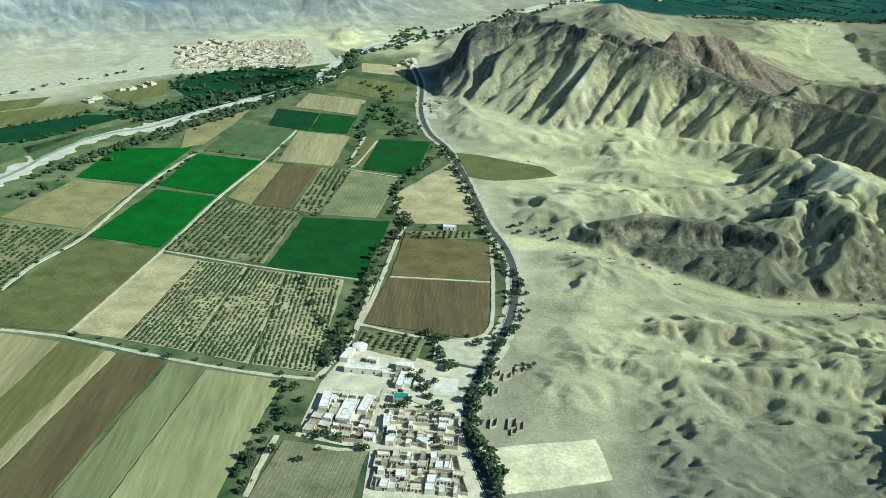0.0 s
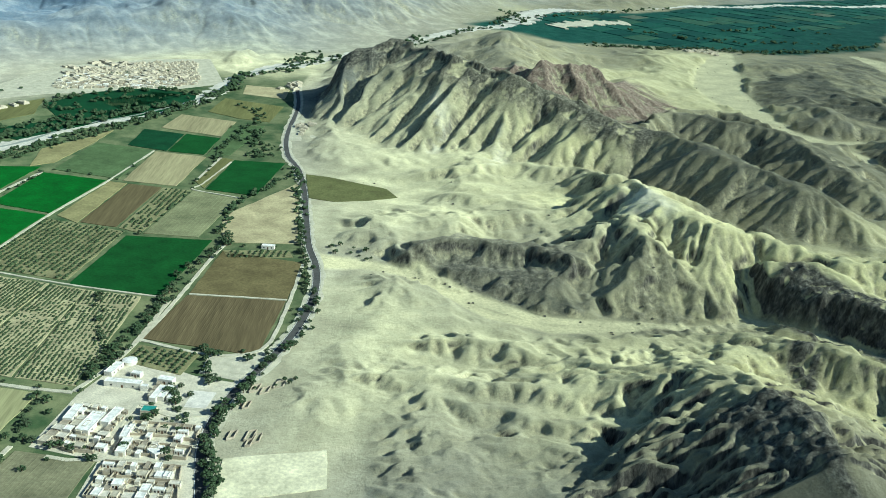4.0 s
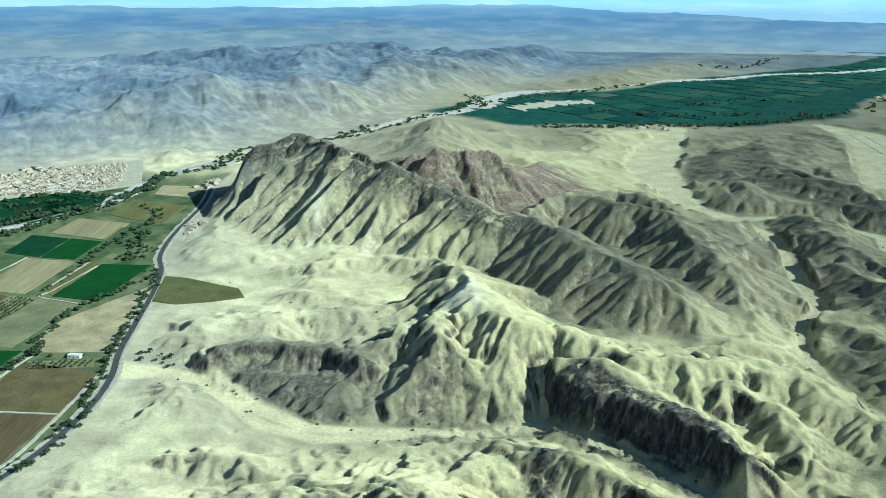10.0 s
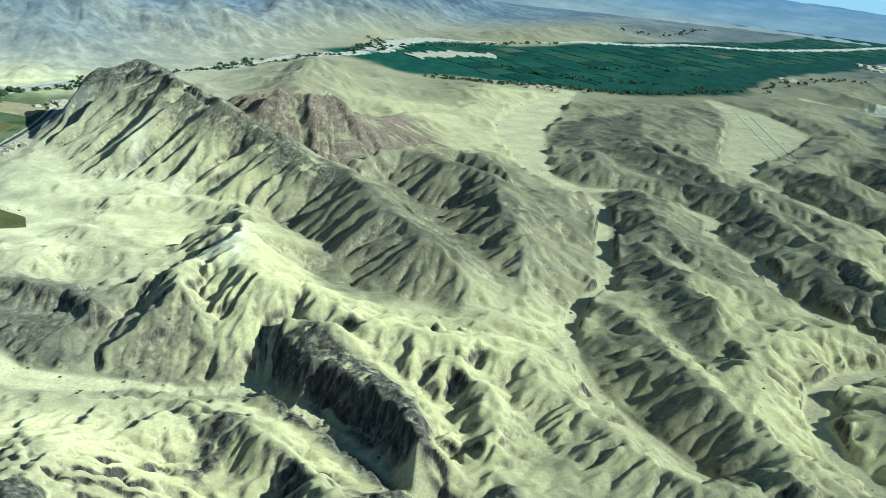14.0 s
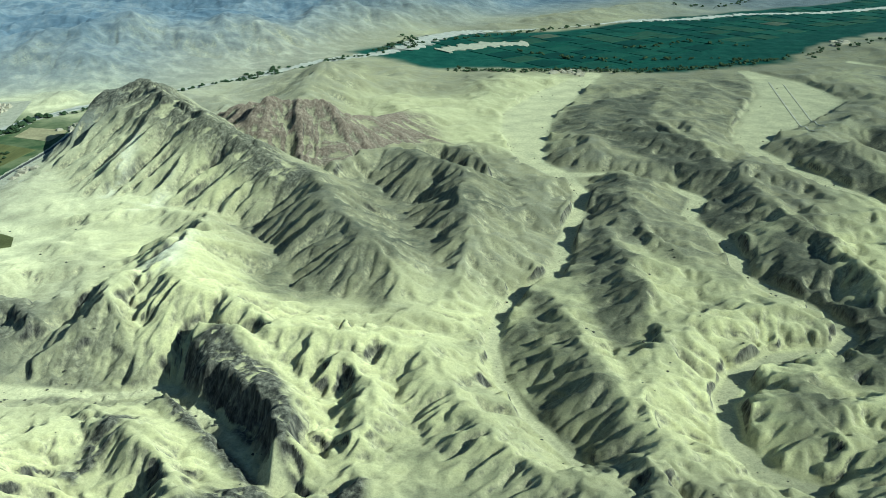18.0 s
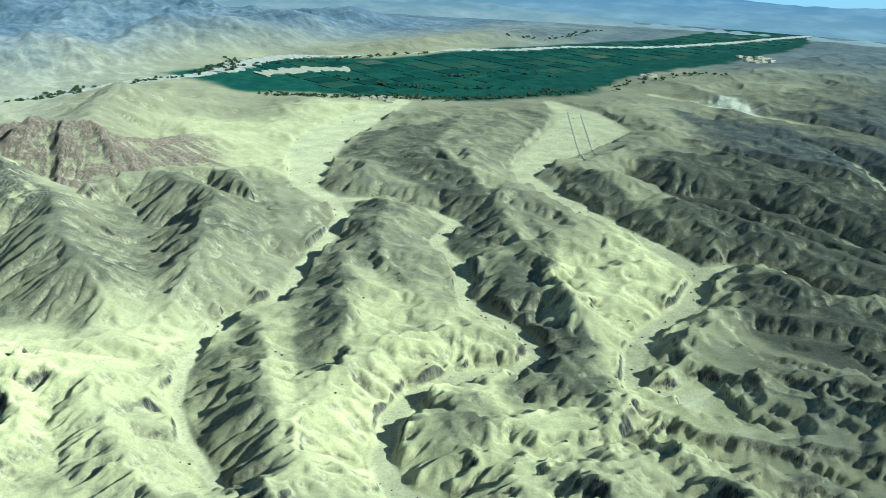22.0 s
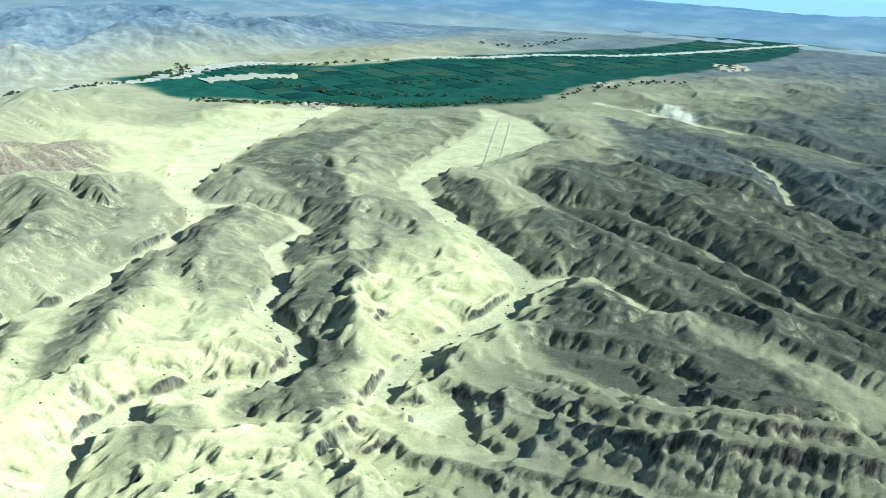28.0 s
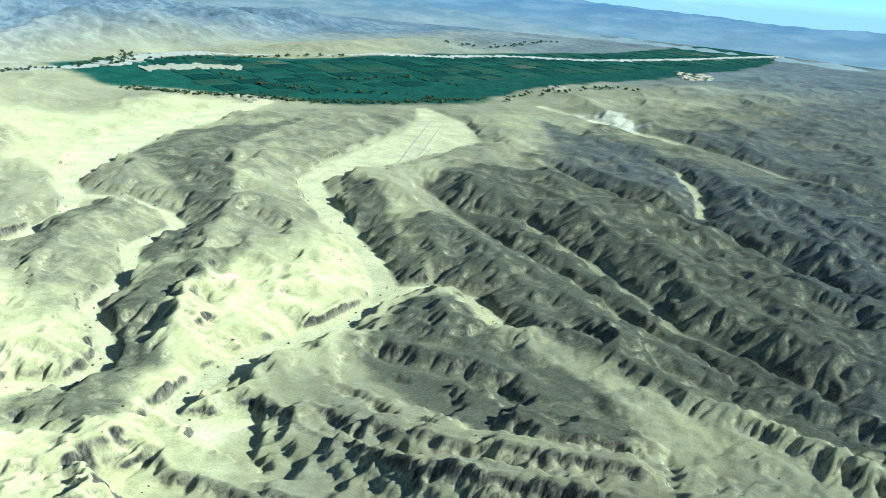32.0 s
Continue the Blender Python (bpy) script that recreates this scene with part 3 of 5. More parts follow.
area("gravel", [(393, 714), (411, 783), (464, 970), (542, 1037), (600, 1060), (640, 960), (620, 820), (571, 741), (517, 666), (448, 690)])
# shaded west side of near_a, darkened by colour as well as roughened
area("rock", [(290, 351), (313, 360), (335, 356), (334, 316), (325, 285), (300, 310)])
# haze over the far eastern plain, put in as blue-grey colour
area("slate_haze", [(1500, 1330), (1600, 1720), (1900, 1930), (2700, 2300), (2700, 800), (1720, 800), (1600, 1000)])
area("pale", [(832, 829), (923, 843), (1029, 1032), (1043, 816), (1001, 675), (946, 630), (976, 552), (959, 510), (927, 442), (879, 438), (876, 543), (889, 662)])
area("pale", [(93, 683), (83, 1009), (250, 1058), (320, 866), (250, 721), (231, 648)])
area("pale", [(166, 506), (301, 493), (400, 472), (452, 403), (448, 366), (221, 370)])
area("pale", [(97, 1028), (139, 1118), (247, 1078), (347, 962), (396, 877), (324, 817), (233, 866), (133, 938)])
area("thin_gravel", [(684, 994), (986, 1043), (643, 382), (553, 382), (542, 517), (616, 681)])
area("pale", [(553, 1446), (629, 1648), (772, 1624), (739, 1474), (665, 1305), (667, 1148), (602, 1115), (507, 1164), (415, 1282), (419, 1384)])

VALLEY = ROAD + VALLEY_EDGE + HILL_FOOT2[::-1] + HILL_FOOT[::-1] + [(-900, 1000), (-900, -450), (20, -450), (59, 200)]
BACK_LINE = [(-1500, 700), (-504, 1185), (-328, 1330), (-165, 1440), (-60, 1440), (60, 1560), (171, 1650), (300, 1830), (435, 2030), (700, 2350), (1200, 2850), (2000, 3700), (3500, 5000)]
FAR_GREEN = [p for k, p in AREAS if k == "far_green"][0]


def relief(x, y):
    """Height over the valley floors, and the masks of the soils, on arrays of plan places."""
    x0, y0 = x, y
    x = x + 7 * (fractal(x / 45, y / 45, 3) - 0.5)
    y = y + 7 * (fractal(x / 45 + 40, y / 45, 3) - 0.5)
    h = 20 * fractal(x / 130, y / 130, 5, True) ** 1.6 * (1 - 0.3 * smooth(330, 200, x) * smooth(680, 600, y)) + 15 * smooth(600, 740, x) * smooth(1420, 1150, y) * (1 - 0.75 * smooth(900, 960, x) * smooth(720, 640, y)) * fractal(x / 75 + 9, y / 75, 4, True) ** 1.5
    crag, brown = np.zeros(x.shape), np.zeros(x.shape)
    for k, (name, pts, width, steep, lee, flute) in enumerate(RIDGES):
        reach = 1.8 * width * max(steep, lee, 1)
        px, py = [p[0] for p in pts], [p[1] for p in pts]
        sel = (x > min(px) - reach) & (x < max(px) + reach) & (y > min(py) - reach) & (y < max(py) + reach)
        if not sel.any():
            continue
        d, side, along, top = near_line(x[sel], y[sel], pts)
        tallest = max(p[2] for p in pts)
        wide = width * (1.0 if name.startswith("mesa") else 0.7 if tallest < 33 else 0.85 if tallest < 52 else 1.0) * np.where(side > 0, lee, steep) * (0.55 + 0.45 * top / tallest)
        row = side * 7.7 + k * 13.1
        ribs = lump(along / 23, row) + 0.6 * lump(along / 9.3, row + 3) - 0.8
        wide = wide * (1 + flute * 1.2 * ribs * smooth(0.0, 0.35, d / wide))
        u = d / wide
        c = (math.hypot(1, 0.06) - np.sqrt(u * u + 0.0036)) / (math.hypot(1, 0.06) - 0.06)
        c = top * np.clip(c, 0, 1) ** 1.1
        # gullies run straight down both flanks
        bend = along + 0.35 * d * (lump(along / 60, row + 5) - 0.5)
        gully = np.abs(2 * lump(bend / 15, row + 0.004 * d) - 1) + 0.55 * np.abs(2 * lump(bend / 6.1, row + 9 + 0.01 * d) - 1)
        c = c + top * flute * 0.42 * (gully - 0.75) * np.clip(u * 2.6, 0, 1) * np.clip(1 - u, 0, 1) ** 0.6
        base = h[sel]
        mix = np.clip(0.5 + 0.5 * (c - base) / 5, 0, 1)
        if name in ("brown", "massif"):
            # bare rock crest, broken into crags
            top_rock = mix * smooth(0.42, 0.12, u) if name == "massif" else mix * smooth(1.0, 0.55, u)
            c = c + top_rock * 0.32 * top * (fractal(along / 34 + 3 * k, side * d / 50 + row, 5, True) - 0.6)
            crag[sel] = np.maximum(crag[sel], top_rock)
            if name == "brown":
                brown[sel] = np.maximum(brown[sel], top_rock)
        h[sel] = base * (1 - mix) + c * mix + 5 * mix * (1 - mix)
    # gullies and roughness grow with height
    crease = fractal(x / 26, y / 26, 4, True)
    h = h + (crease - 0.62) * np.clip(h, 0, 30) * 0.1
    # higher ground behind the valley
    d, side, _, _ = near_line(x, y, BACK_LINE)
    behind = d * side
    start = 300 * smooth(350, 900, x)
    rise = np.clip(behind - start, 0, None)
    soft_far = smooth(500, 1500, rise)
    folds = fractal(x / 420, y / 420, 6, True) * (1 - soft_far) + fractal(x / 520, y / 520, 3, True) * soft_far
    back = smooth(0, 260, rise) * (50 + np.clip(0.025 * rise, 0, 30)) * (1 - 0.3 * soft_far) * (0.2 + 1.05 * folds**1.3 + 0.9 * (1 - soft_far) * (fractal(x / 150, y / 150, 5, True) - 0.5))
    h = np.where(behind > 0, back, h) * (1 - smooth(2700, 3250, np.hypot(x - 540, y)))
    sand, cliff = np.zeros(x.shape), np.zeros(x.shape)
    for kind, pts in AREAS:
        if kind in ("cliff", "strata"):
            cliff = np.maximum(cliff, smooth(-10, 10, inside(x, y, pts, 30)) * (1.0 if kind == "cliff" else 0.6))
    for pts, strength in zip(WASHES, WASH_SAND):
        px, py = [p[0] for p in pts], [p[1] for p in pts]
        sel = (x > min(px) - 190) & (x < max(px) + 190) & (y > min(py) - 190) & (y < max(py) + 190)
        d, _, _, half = near_line(x[sel], y[sel], pts)
        off = d - half
        # cut banks in some bends, gentle toes in others
        tall, wall = h[sel], cliff[sel]
        cut = np.minimum(0.1 + 0.6 * smooth(0.4, 0.7, lump(x[sel] / 34, y[sel] / 34)), 6 / np.maximum(tall, 6) + wall)
        h[sel] *= cut * smooth(0, 6.5, off) + (1 - cut) * np.clip(off / (10 + np.minimum(half, 30) + 1.25 * tall * (1 - wall)), 0, 1)
        ragged = off + 0.25 * np.minimum(half, 40) * (fractal(x[sel] / 18, y[sel] / 18, 3) - 0.5)
        sand[sel] = np.maximum(sand[sel], strength - strength * smooth(-1.5 - 0.2 * half, 3.5 + 0.12 * half, ragged))
    flat = inside(x, y, VALLEY, 80)
    h *= 1 - smooth(-60, -12, flat)
    for kind, pts in AREAS:
        if kind == "level":
            h *= 1 - smooth(-60, -3, inside(x, y, pts, 70))
    # ledges: a gentle bench, a broken rock wall at its rim, then a fluted talus slope
    for k, (pts, drop, width) in enumerate(SCARPS):
        px, py = [p[0] for p in pts], [p[1] for p in pts]
        sel = (x > min(px) - 90) & (x < max(px) + 90) & (y > min(py) - 90) & (y < max(py) + 90)
        d, side, along, top = near_line(x[sel], y[sel], pts)
        ribs = 5.5 * (lump(along / 7.5, np.full(d.shape, 3.3 + k)) - 0.5) + 4.0 * (lump(along / 21, np.full(d.shape, 8.1 + k)) - 0.5) + 1.6 * (lump(along / 3, d / 6 + k) - 0.5)
        near = np.where(side < 0, d, -d) + ribs * smooth(-8, 6, np.where(side < 0, d, -d))
        share = 0.2 + 0.4 * lump(along / 45, np.full(d.shape, 5.7 + k))
        shape = top - drop * share * smooth(0, 3.0, near) - drop * (1 - share) * np.clip((near - 2) / width, 0, 1) - 0.03 * np.clip(-near, 0, 80) - 2.4 * np.abs(2 * lump(along / 8.5, 0.012 * d + 2.2 * k) - 1) * smooth(2, 8, near) * smooth(width, 0.6 * width, near)
        weight = np.where(near < 0, smooth(30, 6, -near), smooth(width + 25, width, near))
        length = sum(math.hypot(b[0] - a[0], b[1] - a[1]) for a, b in zip(pts, pts[1:]))
        weight = weight * smooth(0, 28, along) * smooth(0, 28, length - along)
        h[sel] = h[sel] * (1 - weight) + shape * weight
        crag[sel] = np.maximum(crag[sel], weight * smooth(-2, 0.5, near) * smooth(width * 0.75, 3, near) * (0.05 + 0.6 * smooth(6, 3, near)))
    for kind, pts in AREAS:
        if kind == "strata":
            # flat-lying beds: the slope climbs in ledges
            there = smooth(-25, 15, inside(x, y, pts, 30))
            wave = 1.1 * (fractal(x / 95, y / 95, 3) - 0.5) + 0.25 * (fractal(x / 14, y / 14, 3) - 0.5)
            bed = h / 6 + wave
            step = (np.floor(bed) + smooth(0.7, 0.95, bed - np.floor(bed)) - wave) * 6
            h = h + there * 0.7 * (step - h)
    slate_haze = np.zeros(x.shape)
    rough_a, rough_b, rough_c = fractal(x / 12, y / 12, 3) - 0.5, fractal(x / 9, y / 9, 3, True) - 0.35, fractal(x / 70, y / 70, 3) - 0.5
    for kind, pts in AREAS:
        if kind in ("rock", "fluted"):
            there = smooth(-6, 6, inside(x, y, pts, 12) + 8 * rough_a)
            crag = np.maximum(crag, there * (1.4 if kind == "rock" else 0.65))
            h = h + there * (6.0 if kind == "rock" else 4.0) * rough_b
        elif kind in ("slate_haze", "far_grey"):
            edge = 30 if kind == "slate_haze" and pts[0][0] < 500 else 70
            slate_haze = np.maximum(slate_haze, (0.9 if edge == 30 else 0.7) * smooth(-edge, edge, inside(x, y, pts, 130) + 1.2 * edge * rough_c))
    h = np.maximum(h, 0)
    green = inside(x, y, FAR_GREEN, 200)
    h *= 1 - smooth(-160, 0, green)
    masks = {"gravel": np.zeros(x.shape), "brown": brown, "crag": crag, "pale": np.zeros(x.shape), "white": np.zeros(x.shape)}
    for kind, pts in AREAS:
        key = {"brown": "brown", "pale": "pale", "white": "white"}.get(kind, "gravel")
        if kind == "pale":
            masks[key] = np.maximum(masks[key], smooth(-60, 60, inside(x, y, pts, 70)))
        elif kind not in ("far_green", "level", "strata", "cliff", "brown", "rock", "fluted", "slate_haze"):
            masks[key] = np.maximum(masks[key], smooth(-16, 16, inside(x, y, pts, 20)) * {"far_grey": 0.7, "thin_gravel": 0.5}.get(kind, 1))
    masks["gravel"] *= 0.6 + 0.4 * smooth(600, 1000, x)
    masks["pale"] *= 1 - 0.45 * smooth(1080, 1250, y) * smooth(300, 480, x)
    masks["sand"], masks["slate_haze"], masks["ledge"] = sand, slate_haze, np.maximum(cliff, np.clip(crag, 0, 1))
    masks["ashen_haze"] = 0.45 * (1 - smooth(120, 420, x + 80 * rough_c)) + 0.55 * smooth(-150, 250, behind + 150 * (fractal(x / 120, y / 120, 3) - 0.5))
    d, side, _, _ = near_line(x, y, RIVER)
    masks["farm"] = smooth(-3, 3, flat) * (1 - smooth(1230, 1400, y)) * (1 - smooth(90, 190, d * side))
    masks["green"] = smooth(-15, 15, green + 60 * (fractal(x / 90, y / 90, 4) - 0.5))
    # haze in the colour grows behind the valley and over the far plain
    masks["haze_tint"] = smooth(-30, 330, behind + 200 * (fractal(x / 300, y / 300, 3) - 0.5))
    masks["haze_tint"] = np.maximum(masks["haze_tint"], (1 - masks["green"]) * 0.7 * smooth(2000, 3000, y + 0.5 * (x - 1000) + 300 * rough_c) * smooth(700, 1300, x))
    return h, masks


def gullied(x, y, hx, hy, wave, seed):
    """Stripes that run straight down the slope, for gullies and spurs between them: -1 to 1."""
    steep = np.hypot(hx, hy) + 1e-6
    ax, ay = -hy / steep, hx / steep
    px, py = x / (1.9 * wave), y / (1.9 * wave)
    ix, iy = np.floor(px).astype(int), np.floor(py).astype(int)
    total, norm = np.zeros(x.shape), np.full(x.shape, 1e-6)
    for i in (-1, 0, 1):
        for j in (-1, 0, 1):
            r1, r2 = LATTICE[(ix + i + seed) & 255, (iy + j) & 255], LATTICE[(ix + i) & 255, (iy + j + seed * 3 + 91) & 255]
            vx, vy = px - (ix + i + 0.25 + 0.5 * r1), py - (iy + j + 0.25 + 0.5 * r2)
            w = np.clip(1 - (vx * vx + vy * vy) / 2.25, 0, 1) ** 3
            total += w * np.cos(2 * np.pi * ((vx * ax + vy * ay) * (1.55 + 0.8 * r1) + r2))
            norm += w
    return total / norm


def soften(a, times):
    for _ in range(times):
        p = np.pad(a, 1, mode="edge")
        a = (p[1:-1, :-2] + p[1:-1, 2:] + p[:-2, 1:-1] + p[2:, 1:-1] + 2 * a) / 6
    return a


GRID = {}
REACH = 1.02


def land(x, y):
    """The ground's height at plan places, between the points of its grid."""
    x, y = np.atleast_1d(np.asarray(x, float)), np.atleast_1d(np.asarray(y, float))
    ys, z = GRID["ys"], GRID["z"]
    rows, cols = z.shape
    r = np.clip(np.searchsorted(ys, y) - 1, 0, rows - 2)
    f = np.clip((y - ys[r]) / (ys[r + 1] - ys[r]), 0, 1)
    u = (x - 540) / (650 + 0.62 * np.maximum(y - 200, 0))
    c = np.clip((u + REACH) / (2 * REACH) * (cols - 3) + 1, 0, cols - 1.001)
    k, g = c.astype(int), c - c.astype(int)
    return (z[r, k] * (1 - g) + z[r, k + 1] * g) * (1 - f) + (z[r + 1, k] * (1 - g) + z[r + 1, k + 1] * g) * f


def carved(h, x, y, cell, keep, steps, power, seed):
    """Running water: each place drains to its lowest neighbour, and cuts down by the square root of the land above it."""
    chance = np.random.default_rng(seed)
    rows, cols = h.shape
    n = h.size
    here = np.arange(n).reshape(h.shape)
    ways = [(i, j) for i in (-1, 0, 1) for j in (-1, 0, 1) if i or j]
    far = [np.hypot(np.roll(x, (-i, -j), (0, 1)) - x, np.roll(y, (-i, -j), (0, 1)) - y) for i, j in ways]
    for step in range(steps):
        best, to, span = np.zeros(h.shape), here.copy(), np.ones(h.shape)
        for (i, j), d in zip(ways, far):
            slope = (h - np.roll(h, (-i, -j), (0, 1))) / d * (0.8 + 0.4 * chance.random(h.shape))
            hit = slope > best
            best[hit], to[hit], span[hit] = slope[hit], (here + i * cols + j)[hit], d[hit]
        root = (best <= 0) | (keep < 0.02)
        down = np.append(np.where(root, n, to).ravel(), n)
        above, r = np.append((cell * cell).ravel(), 0.0), down
        for _ in range(10):
            above = above + np.bincount(r, above, n + 1)
            above[n] = 0
            r = r[r]
        f = power * keep * np.minimum(np.sqrt(above[:n].reshape(h.shape)), 55) / span
        f = np.where(root, 0, f).ravel()
        a, b = np.append(h.ravel() / (1 + f), 0), np.append(f / (1 + f), 0)
        r = down
        for _ in range(10):
            a, b, r = a + b * a[r], b * b[r], r[r]
        h = a[:n].reshape(h.shape)
        # soil creep rounds the crests
        h = h + (0.3 if step < steps - 3 else 0.06) * keep * (soften(h, 1) - h)
    return h


def terrain(cols, rows):
    ys = 285 + (4400 - 285) * ((np.exp(np.linspace(0, 1, rows) * 2.9) - 1) / (math.exp(2.9) - 1))
    ys[:8] = np.linspace(-400, ys[7], 8)
    u = np.concatenate(([-2.4], np.linspace(-REACH, REACH, cols - 2), [2.4]))
    gy = np.repeat(ys, cols)
    gx = (540 + u[None, :] * (650 + 0.62 * np.maximum(ys[:, None] - 200, 0))).ravel()
    h, masks = relief(gx, gy)
    shape = (rows, cols)
    x, y, h = gx.reshape(shape), gy.reshape(shape), h.reshape(shape)
    dxc, dyr, dxr = np.gradient(x, axis=1), np.gradient(y, axis=0), np.gradient(x, axis=0)
    keep = (1 - masks["sand"].reshape(shape)) * smooth(0.3, 4, h) * (1 - 0.6 * masks["haze_tint"].reshape(shape))
    keep *= 1 - 0.8 * np.clip(masks.pop("ledge"), 0, 1).reshape(shape)
    keep[:10] = 0
    keep[:, :3] = keep[:, -3:] = 0
    # spurs and gullies: stripes down the slopes, then rain from coarse to fine
    for k, (wave, depth, blur) in enumerate(((150, 0.06, 14), (62, 0.13, 10), (27, 0.12, 6), (13, 0.2, 3))):
        s = soften(h, blur)
        hx = np.gradient(s, axis=1) / dxc
        hy = np.gradient(s, axis=0) / dyr - hx * dxr / dyr
        slope = np.hypot(hx, hy)
        fine = smooth(wave / 7, wave / 3, dxc) if wave < 150 else 0.0
        n = gullied(x, y, hx, hy, wave, 5 + 11 * k)
        n = n + 0.35 * (1 - np.abs(n)) - 0.2
        h = h + depth * wave * np.clip(slope, 0, 0.9) * smooth(0.03 if wave > 20 else 0.12, 0.22 if wave > 20 else 0.4, slope) * n * keep * (1 - fine)
    cell = np.sqrt(np.abs(dxc * dyr))
    h = h + keep * smooth(0.5, 8, h) * 1.3 * (fractal(x / 9, y / 9, 3) - 0.5)
    h = carved(h, x, y, cell, keep, 9, 0.012, 40)
    h = np.maximum(h, 0)
    lie = soften(h, 9) - h
    masks["hollow"] = np.clip(lie / (0.35 + 0.25 * dxc), -1, 1).ravel() * smooth(2.0, 8.0, h).ravel()
    GRID["ys"], GRID["z"] = ys, floor_z(x, y) + h
    h = h.ravel()
    me = bpy.data.meshes.new("ground")
    me.vertices.add(len(gx))
    me.vertices.foreach_set("co", np.stack([gx, gy, floor_z(gx, gy) + h], 1).astype(np.float32).ravel())
    i = (np.arange(rows - 1)[:, None] * cols + np.arange(cols - 1)[None, :]).ravel()
    quads = np.stack([i, i + 1, i + cols + 1, i + cols], 1).astype(np.int32)
    me.loops.add(quads.size)
    me.loops.foreach_set("vertex_index", quads.ravel())
    me.polygons.add(len(quads))
    me.polygons.foreach_set("loop_start", np.arange(0, quads.size, 4, dtype=np.int32))
    me.polygons.foreach_set("use_smooth", np.ones(len(quads), bool))
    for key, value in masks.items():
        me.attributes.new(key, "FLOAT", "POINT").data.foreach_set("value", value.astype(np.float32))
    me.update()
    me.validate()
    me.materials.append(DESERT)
    return tagged(new("ground", me), "bare pale desert hills and dry washes round a green valley", "ground", kind="structure")


ground = terrain(1200, 900)

# ---- helpers for things ----
def part(name, bm, mat, parent=None, label=""):
    me = bpy.data.meshes.new(name)
    bm.to_mesh(me)
    bm.free()
    me.materials.append(mat)
    ob = new(name, me)
    if parent is not None:
        ob.parent = parent
    return tagged(ob, label)


def thing(name, place, label, category, group="", turn=0.0):
    ob = tagged(new(name), label, category, group)
    ob.empty_display_size = 0.5
    ob.matrix_basis = Matrix.Translation(place) @ Matrix.Rotation(turn, 4, "Z")
    return ob


def mesh_object(name, verts, faces, mat, parent=None, label="", smooth_faces=False):
    me = bpy.data.meshes.new(name)
    me.from_pydata(verts, [], faces)
    me.materials.append(mat)
    if smooth_faces:
        me.polygons.foreach_set("use_smooth", [True] * len(me.polygons))
    me.update()
    ob = new(name, me)
    if parent is not None:
        ob.parent = parent
    return tagged(ob, label)


def box(bm, x0, x1, y0, y1, z0, z1, chamfer=0.0):
    made = bmesh.ops.create_cube(bm, size=1.0, matrix=Matrix.Translation(((x0 + x1) / 2, (y0 + y1) / 2, (z0 + z1) / 2)) @ Matrix.Diagonal((x1 - x0, y1 - y0, z1 - z0, 1)))
    if chamfer:
        edges = list({e for v in made["verts"] for e in v.link_edges})
        bmesh.ops.bevel(bm, geom=edges, offset=chamfer, segments=1, affect="EDGES")


def curve_through(pts, step=6.0):
    """Evenly spaced places on a smooth curve through plan points."""
    p = [Vector((q[0], q[1])) for q in pts]
    p = [p[0] * 2 - p[1]] + p + [p[-1] * 2 - p[-2]]
    out = []
    for a, b, c, d in zip(p, p[1:], p[2:], p[3:]):
        n = max(2, int((c - b).length / step))
        for i in range(n):
            t = i / n
            out.append(0.5 * (2 * b + (c - a) * t + (2 * a - 5 * b + 4 * c - d) * t * t + (3 * b - a - 3 * c + d) * t**3))
    return out + [p[-2]]


def ribbon(name, pts, half, lift, mat, parent=None, label="", ragged=0.0, seed=1, offset=0.0, follow=False):
    """A strip with a little thickness that lies on the ground along a curve."""
    rnd = random.Random(seed)
    c = curve_through(pts)
    left, right = [], []
    for i, q in enumerate(c):
        d = (c[min(i + 1, len(c) - 1)] - c[max(i - 1, 0)]).normalized()
        n = Vector((-d.y, d.x))
        a, b = half * (1 + ragged * rnd.uniform(-1, 1)), half * (1 + ragged * rnd.uniform(-1, 1))
        left.append(q + n * (a + offset)), right.append(q - n * (b - offset))
    xs, ys = np.array([v.x for v in left + right]), np.array([v.y for v in left + right])
    zs = land(xs, ys) if follow else floor_z(xs, ys)
    k = len(left)
    verts = [(x, y, z + lift) for x, y, z in zip(xs, ys, zs)] + [(x, y, z - 0.6) for x, y, z in zip(xs, ys, zs)]
    faces = []
    for i in range(k - 1):
        faces += [(i + 1, i, k + i, k + i + 1), (i, i + 1, 2 * k + i + 1, 2 * k + i), (k + i + 1, k + i, 3 * k + i, 3 * k + i + 1)]
    return mesh_object(name, verts, faces, mat, parent, label)


# ---- farmland ----
FIELD_LOOK = {
    "tan": ((0.32, 0.288, 0.158), "bare tan stubble"), "olive": ((0.152, 0.155, 0.059), "dull olive fallow"), "brown": ((0.122, 0.100, 0.050), "brown ploughed"),
    "pale_straw": ((0.68, 0.645, 0.44), "pale bare straw-coloured"), "grey_green": ((0.21, 0.22, 0.108), "grey-green young crop"), "straw": ((0.315, 0.31, 0.158), "streaky straw-coloured"), "dark_olive": ((0.134, 0.142, 0.056), "dark olive fallow"),
    "pale_tan": ((0.419, 0.370, 0.213), "pale dry tan"), "vineyard": ((0.381, 0.348, 0.202), "pale vineyard in dark rows"), "orchard": ((0.229, 0.222, 0.113), "orchard of small dark trees"),
    "bright_green": ((0.012, 0.112, 0.012), "bright green alfalfa"), "deep_green": ((0.012, 0.070, 0.014), "deep green crop"), "brown_olive": ((0.145, 0.122, 0.056), "brown and olive fallow"),
